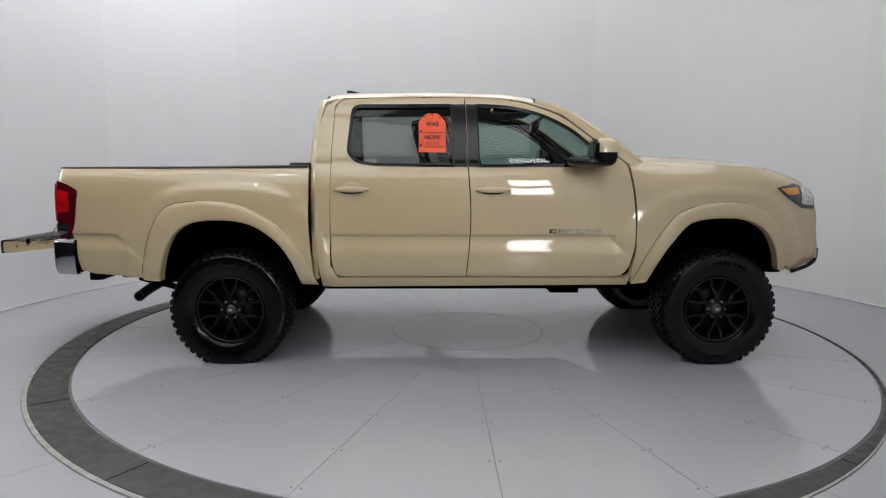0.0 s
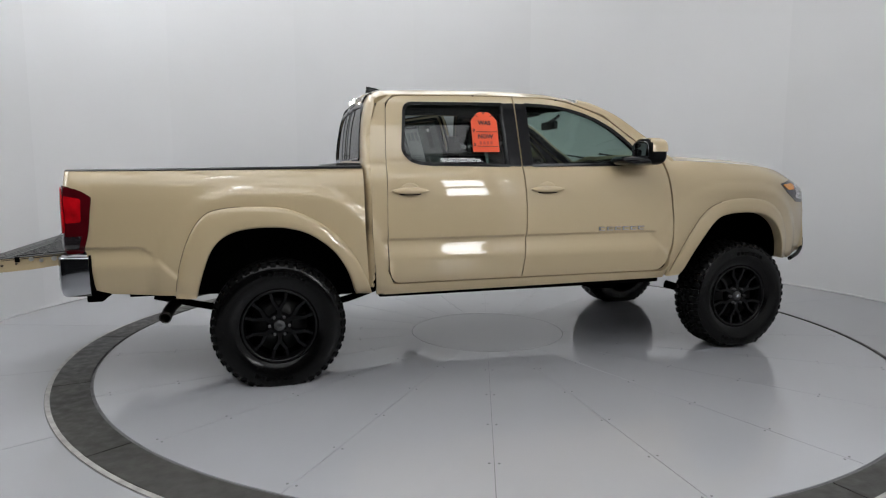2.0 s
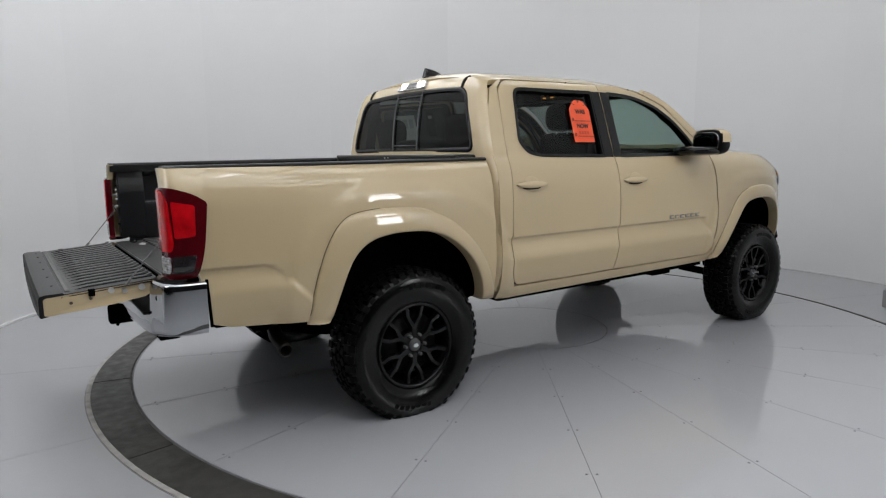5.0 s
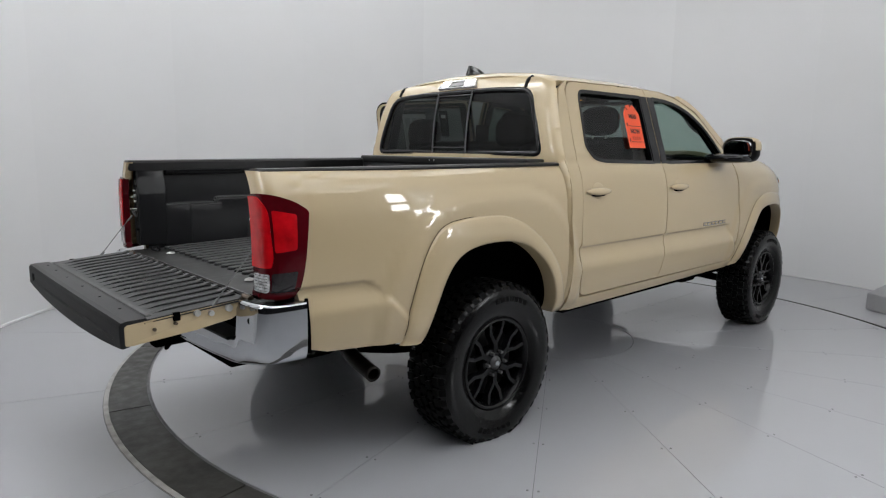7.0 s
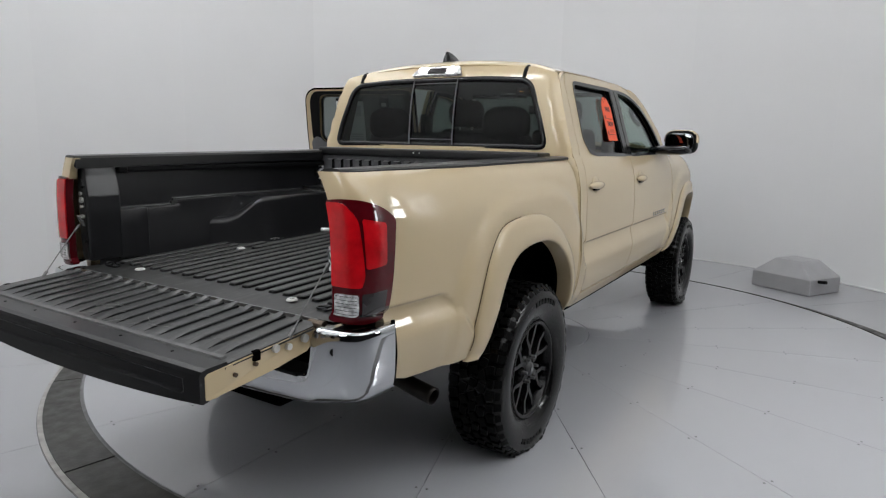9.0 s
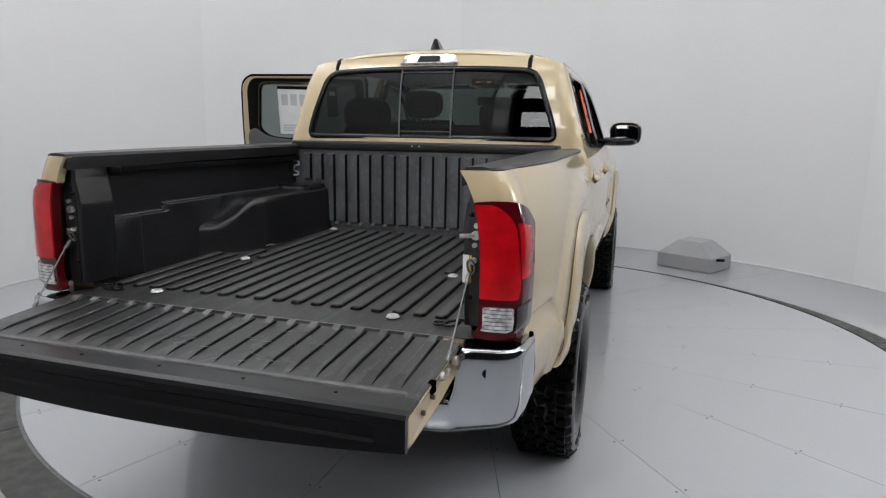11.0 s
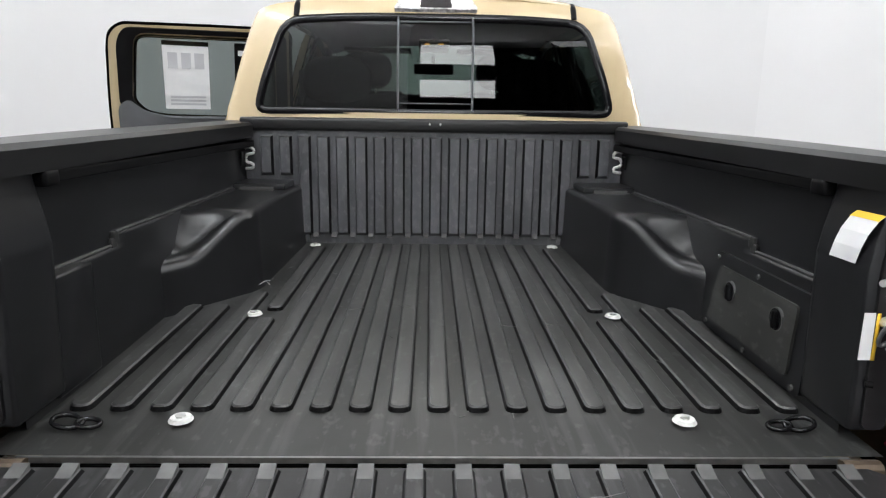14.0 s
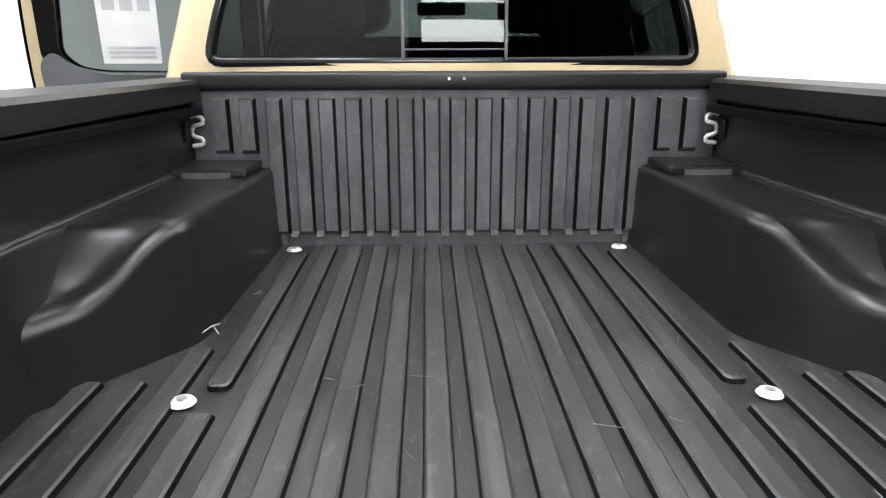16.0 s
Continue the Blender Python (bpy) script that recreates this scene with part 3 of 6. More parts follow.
def corner_table():
    """The tail corner, a squarish quarter round, by the length along it."""
    tab, s, last = [], 0.0, None
    for i in range(241):
        th = math.pi / 2 * i / 240
        p = (max(0.0, math.sin(th)) ** 0.52, max(0.0, math.cos(th)) ** 0.52)
        if last:
            s += math.hypot(0.150 * (p[0] - last[0]), 0.125 * (p[1] - last[1]))
        tab.append((s, p[0], p[1]))
        last = p
    return np.array(tab)


CORNER = corner_table()
TAIL_LEN = float(CORNER[-1, 0])


def corner(s):
    return float(np.interp(s, CORNER[:, 0], CORNER[:, 1])), float(np.interp(s, CORNER[:, 0], CORNER[:, 2]))


def flank(sg, off=0.0):
    """The outer skin of one side; sg -1 is the truck's right. Behind u = -2.6 it turns round the tail corner."""
    def f(u, z):
        if u >= -2.6:
            return (u, sg * (side(u, z) + off), z)
        st, ct = corner(min(TAIL_LEN, -2.6 - u))
        s0 = side(-2.6, z)
        return (-2.6 - (0.150 + off) * st, sg * (s0 + off - (0.113 + off) * (1 - ct)), z)
    return f


def back_skin(off=0.0):
    def f(y, z):
        s = side(-1.0, z)
        e = min(1.0, max(0.0, (abs(y) - (s - 0.06)) / 0.06))
        x = interp(z, EDGE) - 0.08 + 0.045 * (1 - math.sqrt(max(0, 1 - e * e))) + 0.014 * (y / 0.75) ** 2
        return (x - off, y, z)
    return f


def roof_skin(x, y):
    d = max(0.0, abs(y) - 0.5) / 0.155
    return (x, y, interp(x, ROOF) - 0.003 + 0.036 * (1 - abs(y / 0.57) ** 2.4) - 0.022 * d * d)


def shield_skin(x, y):
    return (x, y, interp(x, ROOF) + 0.047 * (1 - (y / 0.6) ** 2) - 0.03 * (max(0, abs(y) - 0.45) / 0.25) ** 2)


def hood_skin(x, y):
    w = 0.76 - 0.40 * max(0.0, x - 1.6) ** 2
    return (x, y, interp(x, ZTOP) + 0.05 * (1 - min(1.2, abs(y) / w) ** 2.4) + 0.012 * sstep(0.30, 0.42, abs(y)) * sstep(0.72, 0.5, abs(y)))


# outlines of the right side, (x, z)
RF_OUT = curve2([(-2.187, .600), (-2.150, .800), (-2.085, .975), (-2.000, 1.080), (-1.880, 1.112), (-1.70, 1.118), (-1.539, 1.098), (-1.359, 1.012), (-1.205, .870), (-1.105, .700), (-1.048, .560)])
RF_IN = curve2([(-2.075, .590), (-2.022, .770), (-1.962, .895), (-1.880, .962), (-1.770, .990), (-1.653, .995), (-1.540, .985), (-1.420, .945), (-1.290, .845), (-1.205, .715), (-1.155, .570)])
FF_OUT = curve2([(1.050, .565), (1.095, .700), (1.175, .855), (1.290, 1.012), (1.400, 1.078), (1.55, 1.110), (1.72, 1.110), (1.88, 1.075), (2.01, .985), (2.09, .850), (2.135, .645)])
FF_IN = curve2([(1.144, .580), (1.195, .700), (1.265, .820), (1.380, .962), (1.470, 1.000), (1.580, 1.012), (1.70, 1.010), (1.82, .985), (1.935, .915), (2.01, .805), (2.060, .655)])


def mid(a, b, n, t=0.5):
    return [(p[0] * (1 - t) + q[0] * t, p[1] * (1 - t) + q[1] * t) for p, q in zip(resample(a, n), resample(b, n))]


R_ARCH, F_ARCH = mid(RF_OUT, RF_IN, 36), mid(FF_OUT, FF_IN, 36)
G = 0.0035     # half a shut line
DOOR_R = fillet([(-0.956 + G, 1.0), (-0.950 + G, 1.45), (-0.932 + G, 1.735), (-0.875, 1.787), (-0.45, 1.796), (-0.075 - G, 1.800), (-0.055 - G, 1.36), (-0.030 - G, 1.0), (-0.062 - G, .622), (-0.915, .622), (-0.950 + G, 0.70)],
                [0, 0.1, 0.05, 0.06, 0, 0, 0, 0.2, 0, 0.07, 0.06])
DOOR_F = fillet([(-0.075 + G, 1.800), (0.13, 1.797), (0.303, 1.773), (0.567, 1.686), (0.837, 1.479), (0.995, 1.365), (1.045, 1.10), (1.050, .80), (0.985, .620), (-0.062 + G, .622), (-0.030 + G, 1.0), (-0.055 + G, 1.36)],
                [0, 0.1, 0.1, 0.1, 0.1, 0.02, 0.15, 0.12, 0.08, 0, 0.2, 0])
WIN_R = fillet([(-0.845, 1.435), (-0.790, 1.372), (-0.69, 1.354), (-0.140, 1.346), (-0.155, 1.752), (-0.815, 1.745)], [0.03, 0.06, 0.04, 0.012, 0.012, 0.055])
WIN_F = fillet([(0.012, 1.346), (0.80, 1.352), (0.845, 1.40), (0.760, 1.490), (0.640, 1.592), (0.455, 1.690), (0.229, 1.744), (-0.002, 1.754)], [0.012, 0.02, 0.02, 0.05, 0.1, 0.1, 0.1, 0.012])
DOOR_TOP = [(-0.956, 1.0), (-0.950, 1.45), (-0.932, 1.742), (-0.878, 1.794), (-0.45, 1.803), (0.13, 1.804), (0.31, 1.780), (0.575, 1.692), (0.843, 1.486), (1.003, 1.368)]

truck = thing("pickup_truck", "lifted tan crew-cab pickup with black wheels and lowered tailgate", "pickup truck")
RAKE = Matrix.Translation((0, 0, 0.003)) @ Matrix.Rotation(-0.0052, 4, "Y")
truck.matrix_basis = RAKE


def flare(name, out, inn, sg, n=46):
    """Painted wheel-arch flare that stands proud of the body."""
    A, B = resample(out, n), resample(inn, n)
    prof = [(0.0, -0.004), (0.03, 0.008), (0.09, 0.014), (0.30, 0.020), (0.60, 0.026), (0.90, 0.029), (0.97, 0.026), (1.0, 0.018), (1.0, -0.05)]
    verts, faces, k = [], [], len(prof)
    for (x0, z0), (x1, z1) in zip(A, B):
        for t, o in prof:
            x, z = x0 + (x1 - x0) * t, z0 + (z1 - z0) * t
            verts.append((x, sg * (side(x0, z0) * (1 - t) + side(x, z) * t + o), z))
    for i in range(n - 1):
        for j in range(k - 1):
            q = (i * k + j, i * k + j + 1, (i + 1) * k + j + 1, (i + 1) * k + j)
            faces.append(q if sg < 0 else q[::-1])
    for i in (0, n - 1):
        q = tuple(i * k + j for j in range(k))
        faces.append(q)
    return from_lists(name, verts, faces, PAINT, truck, smooth=True)


def wheel_well(out, inn, sg, n=40, y_in=0.655):
    A = mid(inn, out, n, 0.10)
    verts, faces = [], []
    for x, z in A:
        verts += [(x, sg * (side(x, z) - 0.012), z), (x, sg * y_in, z)]
    for i in range(n - 1):
        faces.append((2 * i, 2 * i + 1, 2 * i + 3, 2 * i + 2))
    faces.append(tuple(2 * i + 1 for i in range(n)))
    return from_lists("wheel_well", verts, faces, DARK, truck, "black wheel-well lining", smooth=False)


def letters(parent, sg, x0, x1, z0, z1):
    """Chrome badge drawn as plain bars."""
    n = 6
    w = (x1 - x0) / n
    for k in range(n):
        bm = bmesh.new()
        xa = x0 + k * w
        for (dx, dz, sx, sz) in ((0.5, 0.88, 0.74, 0.2), (0.5, 0.12, 0.74, 0.2), (0.2, 0.5, 0.2, 0.9)):
            x, z = xa + dx * w, z0 + dz * (z1 - z0)
            box(bm, (x, sg * (side(x, z) + 0.002), z), (sx * w, 0.006, sz * (z1 - z0)))
        part("badge_bar", bm, CHROME, parent, "chrome badge bar")


def door_handle(parent, sg, xc, zc):
    """A pull handle with its cup."""
    bm = bmesh.new()
    bmesh.ops.create_uvsphere(bm, u_segments=20, v_segments=12, radius=1.0)
    for v in bm.verts:
        x, y, z = v.co
        e = abs(x) ** 2.2
        w = side(xc + x * 0.118, zc + z * 0.02)
        v.co = (xc + x * 0.118, sg * (w + 0.008 + (0.026 * (1 - 0.55 * e)) * (0.35 + 0.65 * (abs(y)) if y * sg > 0 else -0.3)), zc + z * (0.021 - 0.004 * e) + 0.002)
    h = part("door_handle", bm, PAINT, parent, smooth=True)
    bm = bmesh.new()
    bmesh.ops.create_uvsphere(bm, u_segments=20, v_segments=10, radius=1.0)
    for v in bm.verts:
        x, y, z = v.co
        px, pz = xc + x * 0.062, zc + z * 0.044 + 0.006
        v.co = (px, sg * (side(px, pz) + 0.0015 + 0.005 * y * sg), pz)
    part("handle_cup", bm, PAINT, parent, "shallow painted cup behind the handle", smooth=True)
    # flat black oval in place of the shade below the handle
    bm = bmesh.new()
    bmesh.ops.create_uvsphere(bm, u_segments=20, v_segments=8, radius=1.0)
    for v in bm.verts:
        x, y, z = v.co
        px, pz = xc + x * 0.070, zc + z * 0.010 - 0.018
        v.co = (px, sg * (side(px, pz) + 0.004 + 0.004 * y * sg), pz)
    part("handle_shade", bm, DARK, parent, "dark oval that paints the shade under the handle", smooth=True)
    return h


def build_side(sg):
    f = flank(sg)
    flip = sg > 0
    open_rear = sg > 0
    # bed side
    bed = [(-1.094, 1.338), (-2.60 - TAIL_LEN, 1.322), (-2.60 - TAIL_LEN, 1.235), (-2.78, 1.228), (-2.78, .885), (-2.640, .880), (-2.600, .660), (-2.52, .636), (-2.150, .612)] + R_ARCH[2:-2] + [(-1.085, .585), (-1.072, .585), (-1.094, .95)]
    panel("bed_side", bed, f, PAINT, truck, step=0.03, thick=0.03, flip=flip, rows=(0.886, 0.892, 0.898, 0.904, 0.910))
    # cab side ring with pillars and sill
    top = [(x, interp(x, ROOF) - 0.046) for x in np.linspace(-0.90, 1.12, 26)]
    cab = [(1.02, .560), (-1.02, .545), (-1.048, 0.9), (-1.050, 1.40), (-1.032, 1.6), (-0.985, 1.74)] + top + [(1.03, 1.362)] + DOOR_TOP[::-1] + [(-0.956, 0.70), (-0.915, .612), (0.99, .611), (1.03, .640)]
    panel("cab_side", cab, f, PAINT, truck, step=0.03, thick=0.03, flip=flip)
    # rear door
    hinge = Vector((-0.060, sg * 0.78, 0))
    door = panel("rear_door", DOOR_R, f, PAINT, truck, "rear door, standing open" if open_rear else "", holes=[WIN_R], step=0.03, thick=0.03, flip=flip,
                 rows=(0.884, 0.890, 0.896, 0.902, 0.908))
    panel("window_glass", WIN_R, flank(sg, -0.022), GLASS_REAR, door, "dark tinted window", step=0.06, thick=0.004, flip=flip)
    door_handle(door, sg, -0.812, 1.194)
    rim_strip("window_trim", WIN_R, sg, door)
    inner_trim(door, DOOR_R, WIN_R, sg, open_rear)
    if open_rear:
        loop = DOOR_R + DOOR_R[:1]
        tube("weatherstrip", [(x, sg * (side(x, z) - 0.040), z) for x, z in resample(loop, 60)], 0.009, DARK, door, "black rubber weatherstrip", 6)
        m = Matrix.Translation(hinge) @ Matrix.Rotation(radians(-DOOR_OPEN), 4, "Z") @ Matrix.Translation(-hinge)
        door.matrix_basis = m
    # front door
    door2 = panel("front_door", DOOR_F, f, PAINT, truck, holes=[WIN_F], step=0.03, thick=0.03, flip=flip, rows=(0.884, 0.890, 0.896, 0.902, 0.908))
    panel("window_glass", WIN_F, flank(sg, -0.022), GLASS_FRONT, door2, "green-tinted window", step=0.06, thick=0.004, flip=flip)
    door_handle(door2, sg, 0.106, 1.194)
    rim_strip("window_trim", WIN_F, sg, door2)
    inner_trim(door2, DOOR_F, WIN_F, sg, False)
    letters(door2, sg, 0.475, 0.832, .912, .938)
    pillar = fillet([(-0.142, 1.345), (-0.060, 1.343), (-0.076, 1.756), (-0.156, 1.754)], 0.005)
    panel("pillar_cover", pillar, flank(sg, 0.003), GLOSSBLACK, door, "gloss black pillar strip", step=0.05, thick=0.006, flip=flip)
    pillar = fillet([(-0.050, 1.343), (0.016, 1.345), (0.003, 1.754), (-0.066, 1.756)], 0.005)
    panel("pillar_cover", pillar, flank(sg, 0.003), GLOSSBLACK, door2, "gloss black pillar strip", step=0.05, thick=0.006, flip=flip)
    build_mirror(door2, sg)
    # front fender
    ftop = [(x, interp(x, ZTOP)) for x in np.linspace(1.06, 2.28, 22)]
    fen = [(1.012, 1.368)] + ftop + [(2.335, 1.20), (2.40, 1.05), (2.425, .80), (2.42, .69), (2.18, .640)] + F_ARCH[::-1][2:-2] + [(1.10, .572), (1.045, .572), (1.030, .640), (1.058, .80), (1.053, 1.10)]
    panel("front_fender", fen, f, PAINT, truck, step=0.03, thick=0.03, flip=flip)
    flare("wheel_flare", RF_OUT, RF_IN, sg)
    flare("wheel_flare", FF_OUT, FF_IN, sg)
    for line in (RF_OUT, FF_OUT):
        tube("flare_seam", [flank(sg, 0.003)(x, z) for x, z in resample(line, 40)[1:17]], 0.0012, DARK, truck, "dark seam round the wheel flare", 5)
    wheel_well(RF_OUT, RF_IN, sg, y_in=0.735)
    wheel_well(FF_OUT, FF_IN, sg, y_in=0.55)
    # seals behind the shut lines
    for nm, line in (("door_seal", DOOR_R), ("door_seal", DOOR_F)):
        if nm and line is DOOR_R and open_rear:
            continue
        verts, faces, m = [], [], len(line)
        cx = sum(p[0] for p in line) / m
        cz = sum(p[1] for p in line) / m
        for x, z in line:
            for k in (1.012, 0.985):
                px, pz = cx + (x - cx) * k, cz + (z - cz) * k
                verts.append((px, sg * (side(x, z) - 0.028), pz))
        for i in range(m):
            faces.append((2 * i, 2 * i + 1, (2 * ((i + 1) % m)) + 1, 2 * ((i + 1) % m)))
        from_lists(nm, verts, faces, DARK, truck, "black rubber door seal")
    # lamps
    hl = fillet([(2.020, 1.212), (2.110, 1.140), (2.255, 1.068), (2.375, 1.062), (2.365, 1.19), (2.20, 1.240)], 0.015)
    head = panel("headlight", hl, flank(sg, 0.005), SMOKE, truck, "headlight with amber corner lens", step=0.02, thick=0.02, flip=flip)
    panel("amber_lens", fillet([(2.05, 1.205), (2.115, 1.163), (2.215, 1.165), (2.215, 1.215)], 0.012), flank(sg, 0.009), AMBER, head, "amber turn-signal lens", step=0.02, thick=0.006, flip=flip)
    panel("clear_lens", fillet([(2.24, 1.10), (2.36, 1.085), (2.355, 1.195), (2.24, 1.222)], 0.012), flank(sg, 0.009), CLEAR, head, "clear reflector lens", step=0.02, thick=0.006, flip=flip)
    tail_light(sg, flip)


def rim_strip(name, win, sg, parent, w=0.014):
    """Black rubber frame round a window."""
    m = len(win)
    cx = sum(p[0] for p in win) / m
    cz = sum(p[1] for p in win) / m
    verts, faces = [], []
    for i, (x, z) in enumerate(win):
        a, b = win[i - 1], win[(i + 1) % m]
        t = Vector((b[0] - a[0], b[1] - a[1]))
        t = t.normalized() if t.length else Vector((1, 0))
        n = Vector((t.y, -t.x))
        if n.dot(Vector((x - cx, z - cz))) < 0:
            n = -n
        for k, o in ((0.006, 0.001), (0.006, 0.004), (-w, 0.002), (-w, -0.024)):
            px, pz = x + n.x * k, z + n.y * k
            verts.append((px, sg * (side(px, pz) + o), pz))
    for i in range(m):
        j = (i + 1) % m
        for k in range(3):
            faces.append((4 * i + k, 4 * i + k + 1, 4 * j + k + 1, 4 * j + k))
    return from_lists(name, verts, faces, GLOSSBLACK, parent, "black window frame rubber")


def inner_trim(parent, outline, win, sg, detailed):
    """The inside of a door: lining with its window opening, armrest and frame."""
    inner = lambda u, z: (u, sg * (side(u, min(z, 1.4)) * (1 if z < 1.36 else 0) + (side(u, z) if z >= 1.36 else 0) - 0.055), z)
    m = len(outline)
    cx = sum(p[0] for p in outline) / m
    cz = sum(p[1] for p in outline) / m
    small = [(cx + (x - cx) * 0.985, cz + (z - cz) * 0.988) for x, z in outline]
    frame = panel("inner_frame", small, inner, PAINT if detailed else BLACK, parent, "tan painted inner door frame" if detailed else "black inner door frame", holes=[win], step=0.08, thick=0.0, flip=sg < 0)
    lin = lambda u, z: (u, sg * (side(u, z) - 0.075 - 0.015 * sstep(1.2, 0.9, z)), z)
    wx = [p[0] for p in win]
    xs0, xs1 = min(p[0] for p in small) + 0.035, max(p[0] for p in small if p[1] > 0.9) - 0.03
    card = fillet([(xs0, 0.68), (xs1 - 0.02, 0.68), (xs1 - 0.02, 1.345), (min(wx) + 0.16, 1.350), (min(wx) + 0.04, 1.385), (xs0 + 0.05, 1.44), (xs0, 1.40)] if win is WIN_R else
                  [(xs0, 0.68), (0.93, 0.68), (0.95, 1.34), (0.80, 1.345), (xs0, 1.345)], 0.03)
    panel("door_card", card, lin, TRIMGREY, parent, "grey moulded door lining", step=0.08, thick=0.02, flip=sg < 0)
    # dark trim round the window
    if win is WIN_R:
        ro = fillet([(-0.905, 1.40), (-0.895, 1.70), (-0.86, 1.765), (-0.10, 1.775), (-0.085, 1.36), (-0.62, 1.352), (-0.80, 1.365)], 0.04)
    else:
        ro = fillet([(-0.035, 1.36), (-0.045, 1.775), (0.24, 1.760), (0.47, 1.708), (0.66, 1.610), (0.88, 1.425), (0.86, 1.35)], 0.03)
    panel("window_surround", ro, lambda u, z: (u, sg * (side(u, z) - 0.068), z), BLACK, parent, "black plastic window surround", holes=[win], step=0.08, thick=0.012, flip=sg < 0)
    if detailed:
        bm = bmesh.new()
        box(bm, (-0.45, sg * (0.89 - 0.135), 1.13), (0.55, 0.09, 0.05))
        part("armrest", bm, TRIMGREY, parent, "grey armrest", bevel=0.018, segs=3, smooth=True)


def build_mirror(parent, sg):
    """Wing mirror with a painted cap over a black housing."""
    y0 = 0.985
    bm = bmesh.new()
    bmesh.ops.create_uvsphere(bm, u_segments=28, v_segments=18, radius=1.0)
    for v in bm.verts:
        x, y, z = v.co
        q = lambda t: math.copysign(abs(t) ** 0.62, t)
        v.co = (0.790 + 0.080 * q(x) * (1 if x > 0 else 0.9), sg * (y0 + 0.115 * q(y)), 1.435 + 0.086 * q(z))
    cap = part("mirror_housing", bm, BLACK, parent, "black mirror housing", smooth=True)
    bm = bmesh.new()
    bmesh.ops.create_uvsphere(bm, u_segments=28, v_segments=18, radius=1.0)
    for v in bm.verts:
        x, y, z = v.co
        q = lambda t: math.copysign(abs(t) ** 0.62, t)
        v.co = (0.790 + 0.088 * q(x), sg * (y0 + 0.121 * q(y)), 1.435 + 0.092 * q(z))
    bmesh.ops.delete(bm, geom=[v for v in bm.verts if v.co.x < 0.728 or v.co.z < 1.405], context="VERTS")
    part("mirror_cap", bm, PAINT, cap, "tan painted mirror cap", smooth=True)
    bm = bmesh.new()
    bmesh.ops.create_uvsphere(bm, u_segments=24, v_segments=12, radius=1.0)
    for v in bm.verts:
        x, y, z = v.co
        q = lambda t: math.copysign(abs(t) ** 0.6, t)
        v.co = (0.716 + 0.004 * x, sg * (y0 + 0.098 * q(y)), 1.435 + 0.068 * q(z))
    part("mirror_glass", bm, MIRROR, cap, "mirror glass", smooth=True)
    bm = bmesh.new()
    bmesh.ops.create_uvsphere(bm, u_segments=24, v_segments=12, radius=1.0)
    for v in bm.verts:
        x, y, z = v.co
        q = lambda t: math.copysign(abs(t) ** 0.7, t)
        v.co = (0.725 + 0.150 * q(x), sg * (0.925 + 0.150 * q(y)), 1.378 + 0.034 * q(z))
    part("mirror_arm", bm, GLOSSBLACK, parent, "gloss black mirror arm and foot", smooth=True)


def tail_light(sg, flip):
    e = -2.60 - TAIL_LEN
    ol = fillet([(-2.594, 1.182), (-2.640, 1.216), (-2.720, 1.244), (-2.78, 1.246), (e, 1.240), (e, .872), (-2.70, .868), (-2.645, .872), (-2.615, .98)], [0.012, 0.03, 0.05, 0.02, 0.01, 0.01, 0.02, 0.015, 0.05])
    t = panel("tail_light", ol, flank(sg, 0.010), DARKRED, truck, "red tail light with clear reversing lamp", step=0.02, thick=0.03, flip=flip)
    panel("red_lens", fillet([(-2.740, 1.196), (-2.726, 1.02), (-2.735, 0.984), (e + 0.003, 0.984), (e + 0.003, 1.235), (-2.778, 1.236)], [0.03, 0.01, 0.01, 0.006, 0.006, 0.02]), flank(sg, 0.016), RED, t, "bright red brake lens", step=0.012, thick=0.006, flip=flip)
    panel("red_lens", fillet([(-2.642, 1.172), (-2.646, 1.045), (-2.722, 1.038), (-2.728, 1.190)], 0.010), flank(sg, 0.0125), RED, t, "bright red side lens", step=0.012, thick=0.006, flip=flip)
    panel("clear_lens", fillet([(-2.745, .962), (e + 0.012, .962), (e + 0.012, .896), (-2.745, .893)], 0.008), flank(sg, 0.015), CLEAR, t, "clear reversing lens", step=0.02, thick=0.006, flip=flip)
    for k in range(6):
        z = 0.902 + 0.0108 * k
        tube("lens_ridge", [flank(sg, 0.0155)(u, z) for u in np.linspace(-2.752, e + 0.016, 6)], 0.0009, SMOKE, t, "", 5)
    panel("smoked_lens", fillet([(-2.645, .968), (-2.736, .965), (-2.736, .893), (-2.662, .893)], 0.008), flank(sg, 0.014), SMOKE, t, "smoked lower lens", step=0.02, thick=0.006, flip=flip)
    panel("red_strip", [(-2.665, .886), (e + 0.01, .889), (e + 0.01, .878), (-2.665, .876)], flank(sg, 0.014), DARKRED, t, step=0.02, thick=0.004, flip=flip)


for sg in (-1, 1):
    build_side(sg)


